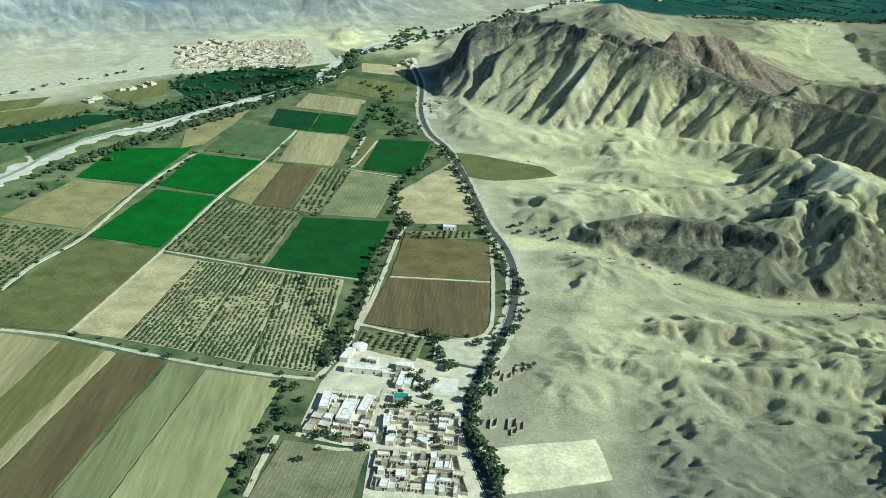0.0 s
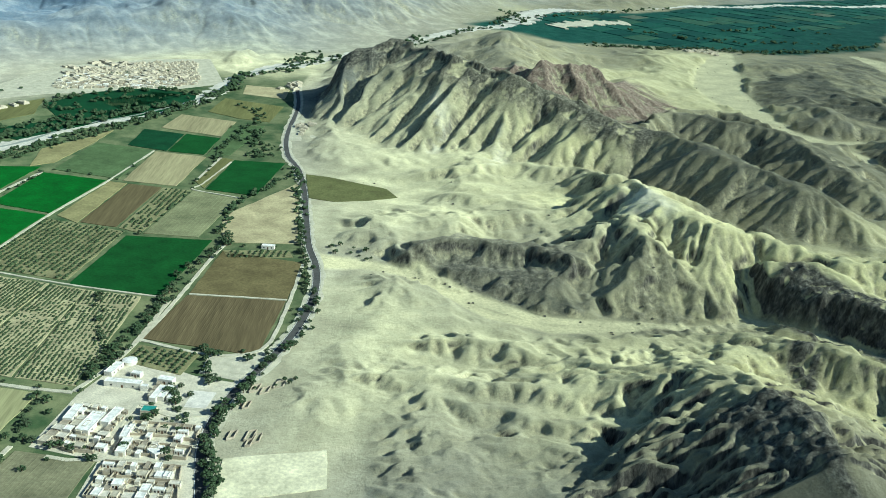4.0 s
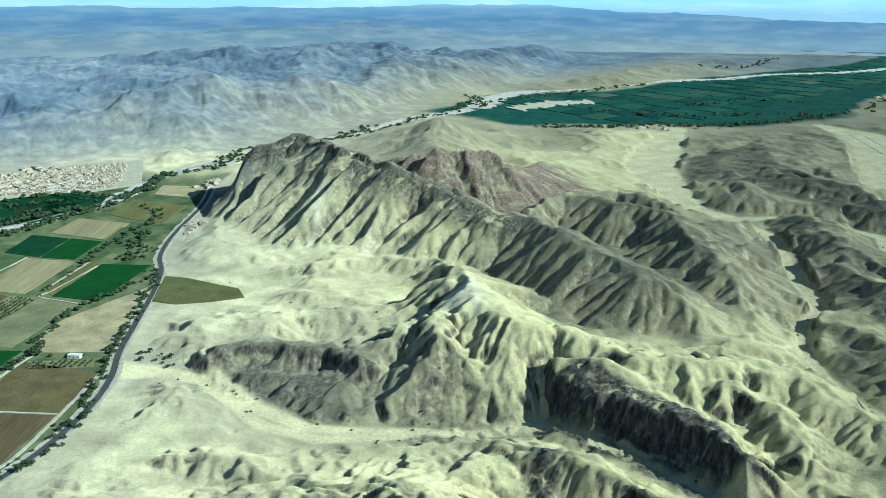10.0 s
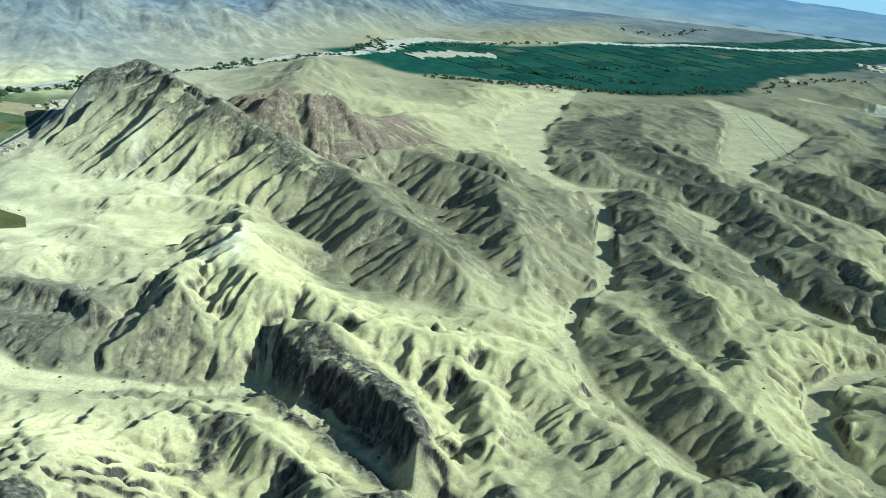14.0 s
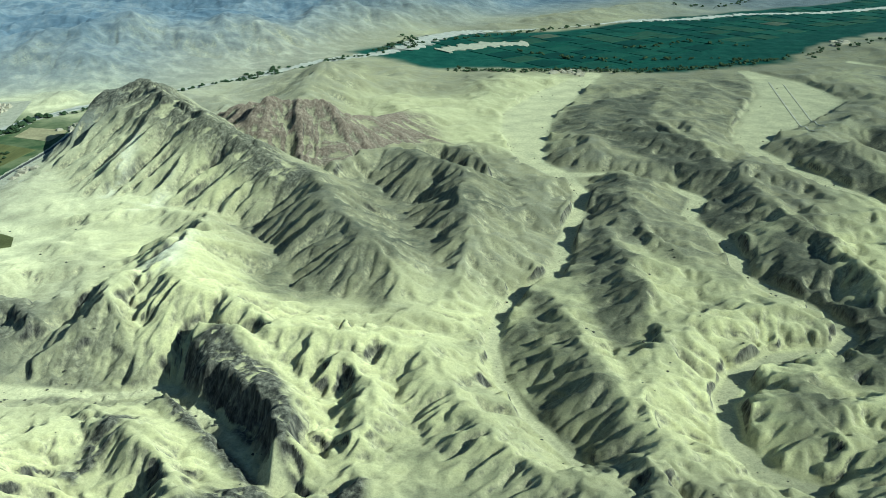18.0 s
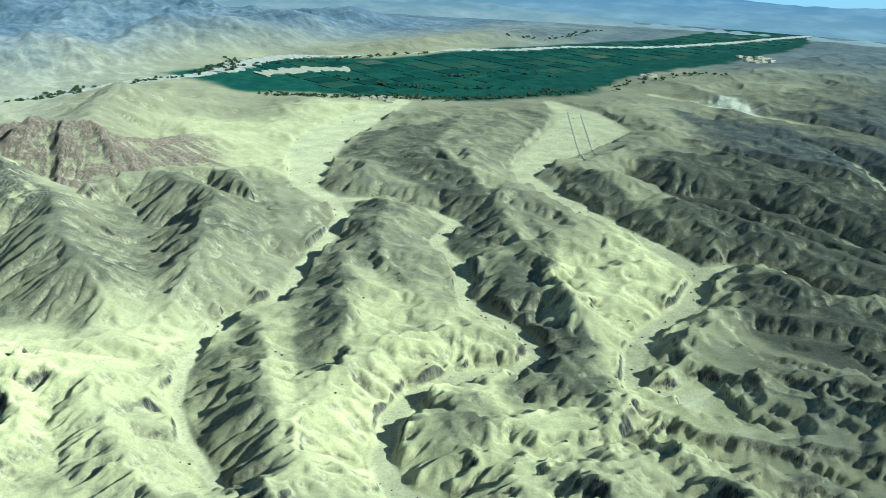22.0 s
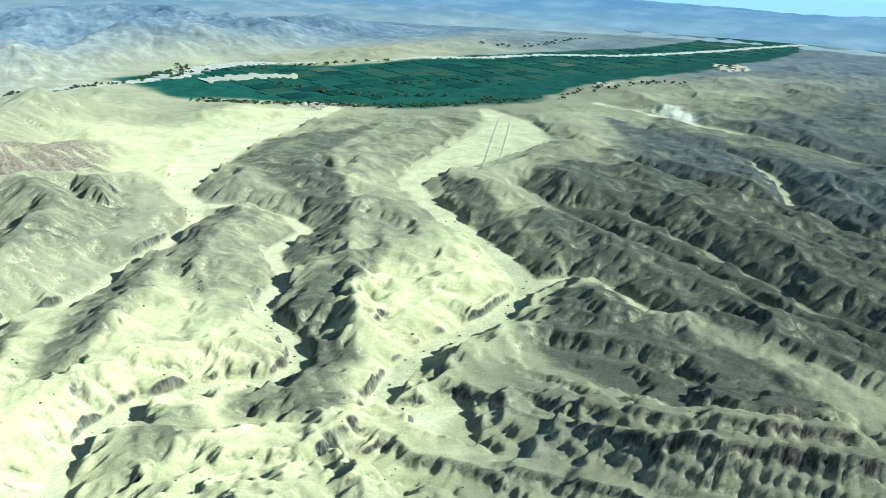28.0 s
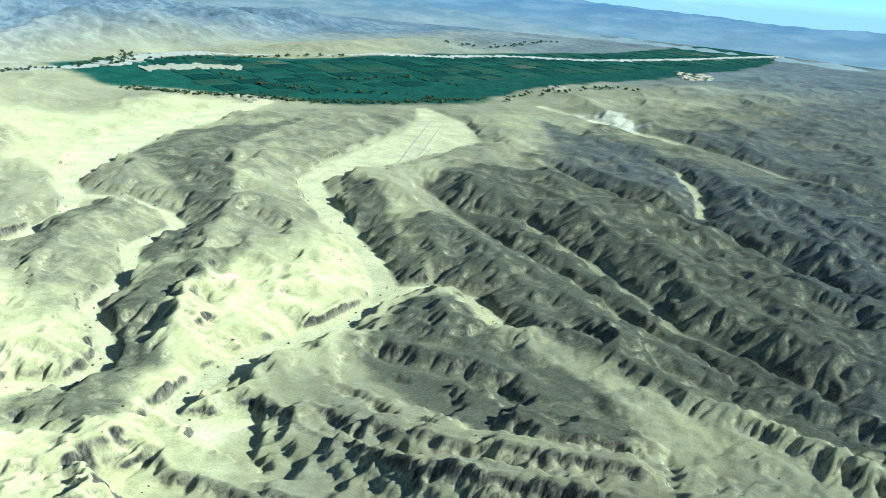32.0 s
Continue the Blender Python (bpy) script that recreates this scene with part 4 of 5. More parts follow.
    "brown_rows": ((0.130, 0.104, 0.054), "brown field in close rows"), "lined_olive": ((0.213, 0.222, 0.118), "olive field in fine rows"), "olive_tan": ((0.274, 0.252, 0.118), "patchy olive and tan"),
    "olive_green": ((0.092, 0.141, 0.059), "patchy olive green"), "teal_green": ((0.010, 0.055, 0.020), "dark teal-green crop"), "ploughed": ((0.206, 0.200, 0.118), "grey ploughed"),
}
STREAK = {"straw": 0.2, "brown": 0.2, "tan": 0.2, "grey_green": 0.2, "brown_rows": 0.15, "olive": 0.2}
FIELD_MAT = {k: plain("field_" + k, c[0], 0.26, 0.06, 0.95, 0.15, STREAK.get(k)) for k, c in FIELD_LOOK.items()}
LEAF = plain("dark_foliage", (0.045, 0.072, 0.034), 0.4, 0.3, 0.8)
LEAF_PALE = plain("dusty_foliage", (0.06, 0.085, 0.045), 0.4, 0.3, 0.85)
BARK = plain("bark", (0.12, 0.09, 0.06), 0.3, 2.0)
VINE = plain("vine_leaves", (0.05, 0.075, 0.035), 0.4, 0.4, 0.85)
FURROW = plain("furrow_soil", (0.33, 0.3, 0.2), 0.3, 0.3, 0.95)
ROWED = {"vineyard": (2.9, 0.66, 1.2), "orchard": (4.6, 0.85, 2.0), "brown_rows": (2.6, 0, 0), "lined_olive": (3.2, 0, 0), "ploughed": (2.0, 0, 0)}
rnd = random.Random(11)
BLOB_V = [(0, 0, 1.0), (0.9, 0, 0.45), (0.3, 0.85, 0.5), (-0.75, 0.5, 0.4), (-0.7, -0.55, 0.5), (0.35, -0.85, 0.4), (0.75, 0.3, -0.1), (-0.2, 0.9, -0.1), (-0.9, -0.1, -0.1), (0.1, -0.95, -0.1)]
BLOB_F = [(0, 1, 2), (0, 2, 3), (0, 3, 4), (0, 4, 5), (0, 5, 1), (1, 6, 2), (2, 6, 7), (2, 7, 3), (3, 7, 8), (3, 8, 4), (4, 8, 9), (4, 9, 5), (5, 9, 6), (5, 6, 1)]


def blob(verts, faces, x, y, z, r, tall):
    k, a, s = len(verts), rnd.uniform(0, 6.28), math.sin
    ca, sa = math.cos(a), math.sin(a)
    for vx, vy, vz in BLOB_V:
        q = r * rnd.uniform(0.75, 1.25)
        verts.append((x + q * (ca * vx - sa * vy), y + q * (sa * vx + ca * vy), z + tall * (vz * rnd.uniform(0.8, 1.15) + 0.1)))
    faces.extend(tuple(k + i for i in f) for f in BLOB_F)


def field(kind, pts):
    look_of = FIELD_LOOK[kind]
    n = len(pts)
    cx, cy = sum(p[0] for p in pts) / n, sum(p[1] for p in pts) / n
    dx, dy = pts[0][0] - pts[-1][0], pts[0][1] - pts[-1][1]
    if n > 4 or math.hypot(dx, dy) < 40:
        dx, dy = pts[1][0] - pts[2][0], pts[1][1] - pts[2][1]
    if math.hypot(dx, dy) < 20:
        dx, dy = 0.15, 1.0
    size = math.hypot(dx, dy)
    dx, dy = dx / size, dy / size
    z0 = float(floor_z(cx, cy))
    root = thing("field", (cx, cy, z0), look_of[1] + " farm field on the valley floor", "field", "fields of the valley")
    # soil or crop: a low slab whose rim wavers a little
    ring = []
    for a, b in zip(pts, pts[1:] + pts[:1]):
        m = max(2, int(math.hypot(b[0] - a[0], b[1] - a[1]) / 9))
        for i in range(m):
            t, w = i / m, 0.5 if i else 0.0
            ring.append((a[0] + (b[0] - a[0]) * t + rnd.uniform(-w, w), a[1] + (b[1] - a[1]) * t + rnd.uniform(-w, w)))
    bm = bmesh.new()
    top = [bm.verts.new((x - cx, y - cy, float(floor_z(x, y)) - z0 + 0.45)) for x, y in ring]
    low = [bm.verts.new((x - cx, y - cy, float(floor_z(x, y)) - z0 - 0.4)) for x, y in ring]
    bm.faces.new(top)
    for i in range(len(ring)):
        j = (i + 1) % len(ring)
        bm.faces.new((low[i], low[j], top[j], top[i]))
    bmesh.ops.recalc_face_normals(bm, faces=bm.faces)
    part("soil", bm, FIELD_MAT[kind], root)
    if kind not in ROWED:
        return
    gap, fat, tall = ROWED[kind]
    ys = np.arange(-200, 200, gap)
    for v in ys:
        # where the row meets the outline
        ox, oy = cx - dy * v, cy + dx * v
        cuts = []
        for a, b in zip(pts, pts[1:] + pts[:1]):
            den = dx * (b[1] - a[1]) - dy * (b[0] - a[0])
            if abs(den) < 1e-6:
                continue
            s = ((a[0] - ox) * (b[1] - a[1]) - (a[1] - oy) * (b[0] - a[0])) / den
            u = ((a[0] - ox) * dy - (a[1] - oy) * dx) / den
            if 0 <= u < 1:
                cuts.append(s)
        cuts.sort()
        if len(cuts) < 2 or cuts[-1] - cuts[0] < 8:
            continue
        s0, s1 = cuts[0] + 1.5, cuts[-1] - 1.5
        verts, faces = [], []
        if fat:
            s = s0
            while s < s1:
                x, y = ox + dx * s, oy + dy * s
                thin = lump(np.array(x / 22.0), np.array(y / 22.0))
                if rnd.random() < 0.5 + 1.0 * float(thin):
                    r = fat * rnd.uniform(0.8, 1.5)
                    blob(verts, faces, x - cx + rnd.uniform(-0.4, 0.4), y - cy + rnd.uniform(-0.4, 0.4), float(floor_z(x, y)) - z0 + 0.45, r * 1.25, r * tall * 0.8)
                s += gap * (0.5 if kind == "vineyard" else 0.7) * rnd.uniform(0.85, 1.2)
            if verts:
                mesh_object("vine_row" if kind == "vineyard" else "tree_row", verts, faces, VINE, root, "row of dark green leafy plants", True)
        else:
            m = max(2, int((s1 - s0) / 12))
            for i in range(m + 1):
                s = s0 + (s1 - s0) * i / m
                w, h = gap * 0.24, gap * 0.035 * rnd.uniform(0.7, 1.3)
                for e, hh in ((-w, 0), (rnd.uniform(-0.1, 0.1), h), (w, 0)):
                    x, y = ox + dx * s - dy * e, oy + dy * s + dx * e
                    verts.append((x - cx, y - cy, float(floor_z(x, y)) - z0 + 0.44 + hh))
            for i in range(m):
                k = 3 * i
                faces += [(k, k + 1, k + 4, k + 3), (k + 1, k + 2, k + 5, k + 4)]
            mesh_object("furrow", verts, faces, FIELD_MAT[kind], root)


field("tan", [(-221, 482), (-184, 473), (-197, 385), (-241, 420)])
field("olive", [(-184, 473), (-156, 465), (-180, 347), (-196, 385)])
field("tan", [(-156, 464), (-149, 461), (-173, 333), (-179, 346)])
field("brown", [(-148, 461), (-121, 453), (-140, 335), (-171, 331)])
field("grey_green", [(-118, 452), (-97, 446), (-115, 335), (-138, 335)])
field("straw", [(-96, 445), (-53, 435), (-68, 341), (-70, 329), (-114, 334)])
field("dark_olive", [(-219, 622), (-162, 602), (-184, 485), (-225, 490), (-250, 502)])
field("pale_tan", [(-159, 600), (-132, 591), (-151, 478), (-182, 484)])
field("vineyard", [(-131, 590), (-96, 581), (-111, 465), (-150, 477)])
field("vineyard", [(-94, 580), (-69, 573), (-74, 452), (-109, 465)])
field("vineyard", [(-68, 572), (-29, 564), (-36, 444), (-72, 452)])
field("orchard", [(-140, 707), (-72, 685), (-86, 587), (-158, 607)])
field("bright_green", [(-218, 628), (-196, 731), (-144, 716), (-162, 611)])
field("bright_green", [(-197, 740), (-184, 829), (-122, 813), (-143, 721)])
field("bright_green", [(-271, 755), (-262, 839), (-193, 846), (-210, 743)])
field("deep_green", [(-68, 676), (0, 672), (-17, 567), (-83, 581)])
field("brown_olive", [(12, 650), (76, 632), (70, 567), (2, 572)])
field("brown_rows", [(1, 569), (69, 564), (61, 495), (51, 487), (-13, 504)])
field("pale_tan", [(55, 826), (62, 746), (68, 671), (11, 669), (0, 705), (6, 741)])
field("deep_green", [(-16, 894), (36, 890), (19, 785), (-28, 798)])
field("olive", [(-31, 901), (-18, 896), (-30, 801), (-43, 822)])
field("lined_olive", [(-38, 793), (5, 776), (-12, 678), (-56, 682)])
field("brown", [(-99, 805), (-68, 798), (-81, 694), (-112, 702)])
field("orchard", [(-66, 798), (-41, 792), (-59, 683), (-78, 692)])
field("olive_tan", [(-118, 810), (-101, 806), (-114, 700), (-135, 716)])
field("tan", [(-100, 914), (-46, 901), (-56, 804), (-107, 814)])
field("olive_green", [(-166, 938), (-102, 916), (-113, 819), (-179, 840)])
field("teal_green", [(-132, 1000), (-85, 986), (-90, 917), (-133, 933)])
field("deep_green", [(-83, 987), (-44, 975), (-50, 909), (-88, 917)])
field("tan", [(-105, 1069), (-37, 1047), (-44, 982), (-115, 1009)])
field("olive", [(-68, 1158), (10, 1127), (1, 1052), (-36, 1062), (-77, 1088)])
field("olive_green", [(-41, 1030), (-2, 1034), (-23, 912), (-47, 905)])
field("pale_tan", [(-52, 1236), (9, 1225), (7, 1168), (-49, 1185)])
field("dark_olive", [(60, 856), (83, 850), (112, 834), (140, 819), (150, 795), (121, 783), (92, 777), (68, 785)])
field("pale_straw", [(57, 376), (108, 385), (110, 353), (58, 341)])
field("orchard", [(-290, 649), (-228, 634), (-238, 576), (-246, 543), (-270, 548)])
field("olive_tan", [(-294, 659), (-269, 748), (-213, 735), (-227, 640)])
field("ploughed", [(-45, 380), (-4, 372), (-10, 334), (-55, 334)])
field("olive", [(-414, 949), (-359, 991), (-316, 970), (-392, 895)])
field("teal_green", [(-390, 892), (-327, 950), (-281, 953), (-343, 854), (-371, 844)])
field("olive_green", [(-361, 820), (-340, 845), (-297, 908), (-325, 834), (-345, 782)])
field("teal_green", [(-273, 1090), (-233, 1158), (-174, 1192), (-114, 1175), (-158, 1078), (-231, 1019)])
field("olive_green", [(-219, 1119), (-170, 1161), (-132, 1143), (-177, 1075)])
field("olive", [(-338, 1042), (-280, 1116), (-268, 1043), (-300, 998)])
field("olive_tan", [(-212, 907), (-181, 954), (-163, 991), (-168, 942), (-185, 861), (-203, 847)])
field("teal_green", [(-307, 962), (-237, 1018), (-190, 1074), (-156, 1065), (-211, 985), (-247, 935)])
field("olive_green", [(-345, 832), (-295, 902), (-253, 935), (-300, 868), (-321, 795)])
field("teal_green", [(-165, 1174), (-106, 1164), (-101, 1118), (-153, 1048), (-179, 1049)])
field("olive", [(-432, 993), (-387, 1018), (-389, 975), (-416, 953)])
field("orchard", [(-13, 495), (26, 486), (19, 459), (-17, 474)])


field("orchard", [(12, 652), (62, 656), (67, 643), (18, 637)])

# ---- crops of the far valley: strips of differing greens, blued in colour for distance haze ----
FAR_CROP = [plain("far_crop_%d" % i, c, 0.2, 0.02) for i, c in enumerate([(0.010, 0.052, 0.040), (0.014, 0.068, 0.048), (0.022, 0.085, 0.058), (0.034, 0.085, 0.052), (0.09, 0.12, 0.08)])]
lanes = random.Random(5)
for i in range(46):
    for j in range(9):
        u, v = i * 74 + lanes.uniform(-12, 12), j * 62 + (i % 3) * 16
        x, y = 430 + 0.735 * u + 0.6 * v, 1770 + 0.68 * u - 0.66 * v + 260
        w, d = 33 + lanes.uniform(-8, 3), 28 + lanes.uniform(-6, 2)
        quad = [(x + a * w * 0.735 + b * d * 0.6, y + a * w * 0.68 - b * d * 0.66) for a, b in ((-1, -1), (1, -1), (1, 1), (-1, 1))]
        if inside(np.array([q[0] for q in quad]), np.array([q[1] for q in quad]), FAR_GREEN).min() < 8 or y > 3000:
            continue
        z0 = float(floor_z(x, y))
        bm = bmesh.new()
        top = [bm.verts.new((a - x, b - y, float(floor_z(a, b)) - z0 + 1.0)) for a, b in quad]
        low = [bm.verts.new((a - x, b - y, float(floor_z(a, b)) - z0 - 0.6)) for a, b in quad]
        bm.faces.new(top[::-1])
        for k in range(4):
            bm.faces.new((low[k], top[k], top[(k + 1) % 4], low[(k + 1) % 4]))
        bmesh.ops.recalc_face_normals(bm, faces=bm.faces)
        root = thing("field", (x, y, z0), "green irrigated field in the wide far valley", "field", "fields of the far valley")
        part("soil", bm, lanes.choice(FAR_CROP[:4] * 5 + FAR_CROP[4:]), root)

# ---- river, roads and tracks ----
ASPHALT = plain("asphalt", (0.085, 0.085, 0.08), 0.25, 0.2, 0.9)
VERGE = plain("road_verge", (0.5, 0.48, 0.36), 0.2, 0.15, 0.95)
SANDY = plain("sandy_track", (0.52, 0.49, 0.37), 0.2, 0.2, 0.95)
GRAVEL_BAR = plain("river_gravel", (0.56, 0.54, 0.46), 0.2, 0.08, 0.95)
WATER, wnt, wb = material("river_water", 0.35)
wb.inputs["Base Color"].default_value = (0.26, 0.28, 0.24, 1)
PAINT = plain("road_paint", (0.75, 0.74, 0.68), 0.1, 1.0)
tagged(ribbon("road_verge", ROAD, 6.0, 0.12, VERGE, ragged=0.2, seed=3), "pale dusty verge beside the asphalt road", "verge", kind="structure")
road = tagged(ribbon("road", ROAD, 3.1, 0.3, ASPHALT, ragged=0.02, seed=4), "two-lane asphalt road winding along the valley edge", "road", kind="structure")
ribbon("edge_line", ROAD, 0.14, 0.34, PAINT, road, "pale road marking", offset=2.7)
ribbon("edge_line", ROAD, 0.14, 0.34, PAINT, road, "pale road marking", offset=-2.7)
tagged(ribbon("river_bed", RIVER, 12, 0.25, GRAVEL_BAR, ragged=0.45, seed=5), "wide pale gravel bed of the river", "river bed", kind="structure")
tagged(ribbon("river", RIVER, 1.9, 0.5, WATER, ragged=0.5, seed=6), "shallow grey-green river in its gravel bed", "water", kind="structure")
tagged(ribbon("river_bed", RIVER[-2:] + RIVER_FAR[:5], 14, 0.3, GRAVEL_BAR, ragged=0.5, seed=7), "braided pale gravel bed of the river", "river bed", kind="structure")
tagged(ribbon("river_bed", RIVER_FAR[3:], 14, 1.6, GRAVEL_BAR, ragged=0.85, seed=8), "braided pale gravel bed across the far valley", "river bed", kind="structure")


def track(pts, width):
    y = sum(p[1] for p in pts) / len(pts)
    tagged(ribbon("dirt_track", pts, width / 2 * 0.9, 0.5, SANDY, ragged=0.25, seed=int(y), follow=pts[0][0] > 120), "pale sandy farm track between the fields", "track", kind="structure")


track([(-223, 486), (-182, 478), (-118, 456), (-72, 443), (-35, 437)], 3)
track([(-15, 500), (-7, 545), (5, 630), (11, 662)], 3)
track([(-49, 384), (-53, 362), (-56, 337)], 3)
track([(-183, 484), (-160, 602), (-142, 713), (-120, 811), (-102, 916)], 2.5)
track([(-157, 604), (-84, 581), (-17, 565)], 2)
track([(-18, 888), (-34, 811), (-40, 797), (5, 778)], 2)
track([(2, 571), (70, 566)], 2)
track([(-14, 502), (27, 486), (51, 486), (65, 502), (72, 566), (76, 630)], 3)
track([(-244, 537), (-238, 576), (-221, 628), (-208, 737), (-186, 830)], 3)
track([(-31, 901), (-41, 822)], 3)
track([(-35, 438), (-19, 484), (-9, 562)], 3)
track([(-29, 376), (-18, 373), (-2, 374), (40, 371)], 3)
track([(-6, 374), (2, 423), (5, 426), (23, 415), (45, 417)], 3)
track([(1066, 1604), (1036, 1382), (1014, 1206)], 2.5)
track([(1085, 1583), (1058, 1386), (1036, 1227)], 2)

# ---- houses ----
PLASTER = [plain("plaster_%d" % i, c, 0.22, 0.3, 0.9) for i, c in enumerate([(0.56, 0.52, 0.41), (0.5, 0.45, 0.34), (0.4, 0.35, 0.26), (0.66, 0.63, 0.55)])]
ROOFING = [plain("roofing_%d" % i, c, 0.25, 0.4, 0.85) for i, c in enumerate([(0.6, 0.56, 0.46), (0.46, 0.42, 0.32), (0.33, 0.29, 0.22), (0.76, 0.75, 0.7)])]
DOORWOOD = plain("door_wood", (0.14, 0.09, 0.06), 0.3, 1.5)
DARK_OPENING = plain("window_dark", (0.03, 0.035, 0.04), 0.2, 1.0, 0.4)
TEAL_SHEET = plain("teal_sheet", (0.05, 0.26, 0.22), 0.15, 0.5, 0.5)


def house(place, turn, wide, deep, high, wall_mat, roof_mat, label, group, name="house"):
    """A flat-roofed house: walls with a parapet, a roof slab, a door and windows."""
    root = thing(name, place, label, "house", group, turn)
    bm = bmesh.new()
    w, d, t = wide / 2, deep / 2, 0.25
    for x0, x1, y0, y1 in ((-w, w, -d, -d + t), (-w, w, d - t, d), (-w, -w + t, -d + t, d - t), (w - t, w, -d + t, d - t)):
        box(bm, x0, x1, y0, y1, -1.0, high, 0.04)
    part("wall", bm, wall_mat, root)
    bm = bmesh.new()
    box(bm, -w + t, w - t, -d + t, d - t, high - 0.55, high - 0.22)
    part("roof", bm, roof_mat, root)
    bm = bmesh.new()
    box(bm, -0.5, 0.5, -d - 0.05, -d + 0.02, 0.0, 2.05, 0.02)
    part("door", bm, DOORWOOD, root)
    for x in (-w * 0.6, w * 0.6):
        bm = bmesh.new()
        box(bm, x - 0.5, x + 0.5, -d - 0.04, -d + 0.02, 1.0, 2.0, 0.02)
        part("window", bm, DARK_OPENING, root)
    return root


HOUSE_KINDS, REST_HOUSES = {}, []


def houses(pts, kind, number):
    """Houses in loose rows inside an outline, along its first side."""
    local = random.Random(len(HOUSE_KINDS) + number)
    ax, ay = pts[1][0] - pts[0][0], pts[1][1] - pts[0][1]
    length = math.hypot(ax, ay)
    ax, ay = ax / length, ay / length
    size = 0.5 * abs(sum(a[0] * b[1] - b[0] * a[1] for a, b in zip(pts, pts[1:] + pts[:1])))
    gap = math.sqrt(size / number)
    cx, cy = sum(p[0] for p in pts) / len(pts), sum(p[1] for p in pts) / len(pts)
    spots = []
    span = int(260 / gap)
    for i in range(-span, span + 1):
        for j in range(-span, span + 1):
            j_ = 0.12 if kind == "adobe" else 0.28
            u, v = (i + local.uniform(-j_, j_)) * gap, (j + local.uniform(-j_, j_)) * gap
            spots.append((cx + ax * u - ay * v, cy + ay * u + ax * v))
    spots = np.array(spots)
    spots = spots[inside(spots[:, 0], spots[:, 1], pts) > gap * 0.25]
    zs = land(spots[:, 0], spots[:, 1])
    label = {"adobe": "flat-roofed pale adobe house in the roadside village", "town": "small white flat-roofed house in the town"}[kind]
    for (x, y), z in zip(spots, zs):
        k = local.randrange(4)
        wide, deep = gap * local.choice((0.45, 0.6, 0.8, 0.95)), gap * local.choice((0.4, 0.55, 0.75))
        turn = math.atan2(ay, ax) + local.choice((0, math.pi / 2)) + local.uniform(-0.05, 0.05)
        key = (kind, k)
        HOUSE_KINDS["count"] = HOUSE_KINDS.get("count", 0) + 1
        if HOUSE_KINDS["count"] > 280:
            REST_HOUSES.append((x, y, z, turn, wide / 2, deep / 2, local.uniform(2.2, 3.2)))
        elif key not in HOUSE_KINDS:
            HOUSE_KINDS[key] = (house((x, y, z), turn, 6.0, 5.0, (2.3, 2.6, 2.2, 2.8)[k], PLASTER[k], ROOFING[k], label, "houses of the " + ("village" if kind == "adobe" else "town")))
        else:
            copy_thing(HOUSE_KINDS[key], Matrix.Translation((x, y, z)) @ Matrix.Rotation(turn, 4, "Z") @ Matrix.Diagonal((wide / 6, deep / 5, local.uniform(0.9, 1.2), 1)))


def plot(name, pts, mat, label, category, lift=0.3, group=""):
    """A low slab on the valley floor."""
    bm = bmesh.new()
    top = [bm.verts.new((x, y, float(floor_z(x, y)) + lift)) for x, y in pts]
    low = [bm.verts.new((x, y, float(floor_z(x, y)) - 0.5)) for x, y in pts]
    bm.faces.new(top)
    for i in range(len(pts)):
        bm.faces.new((low[i], low[(i + 1) % len(pts)], top[(i + 1) % len(pts)], top[i]))
    bmesh.ops.recalc_face_normals(bm, faces=bm.faces)
    return tagged(part(name, bm, mat), label, category, group, kind="structure")


def yard(pts, high=1.9, label="yard ringed by low crumbling adobe walls"):
    """A walled yard: four adobe walls round an outline."""
    cx, cy = sum(p[0] for p in pts) / len(pts), sum(p[1] for p in pts) / len(pts)
    root = thing("walled_yard", (cx, cy, float(floor_z(cx, cy))), label, "yard", "yards of the village")
    for a, b in zip(pts, pts[1:] + pts[:1]):
        length = math.hypot(b[0] - a[0], b[1] - a[1])
        bm = bmesh.new()
        box(bm, 0, length, -0.18, 0.18, -0.5, high * rnd.uniform(0.8, 1.15), 0.05)
        bm.transform(Matrix.Translation((a[0] - cx, a[1] - cy, 0)) @ Matrix.Rotation(math.atan2(b[1] - a[1], b[0] - a[0]), 4, "Z"))
        part("wall", bm, PLASTER[2], root)


DUST = plain("village_dust", (0.58, 0.54, 0.41), 0.2, 0.12, 0.95)
plot("village_ground", [(-32, 435), (-24, 457), (-12, 480), (27, 459), (54, 451), (44, 413), (43, 378), (50, 336), (-5, 335), (-3, 373), (-40, 384)], DUST, "dusty pale ground of the roadside village", "ground", 0.2)
plot("roadside_sand", [(29, 462), (53, 454), (58, 468), (67, 493), (53, 489), (31, 484)], SANDY, "pale sandy ground with trees beside the road", "ground", 0.25)
plot("sports_court", [(30, 442), (43, 440), (40, 423), (28, 424)], PLASTER[3], "bare white concrete sports court", "court", 0.4)
plot("sports_ground", [(28, 444), (50, 442), (46, 420), (26, 422)], SANDY, "sandy ground round the sports court", "ground", 0.3)
plot("town_ground", [(-498, 1120), (-362, 1164), (-323, 1293), (-218, 1374), (-129, 1398), (-82, 1238), (-165, 1174), (-285, 1139), (-442, 1016)], VERGE, "pale bare terrace under the town", "ground", 0.15)
plot("roadside_lot", [(27, 1070), (64, 1070), (61, 978), (31, 979)], VERGE, "pale bare lot beside the road", "ground", 0.2)
yard([(-31.3, 402.7), (-22.6, 400.4), (-24.5, 383.1), (-36.7, 387.6)])
yard([(-21.9, 399.4), (-16.2, 398.0), (-16.7, 378.6), (-23.3, 381.7)])
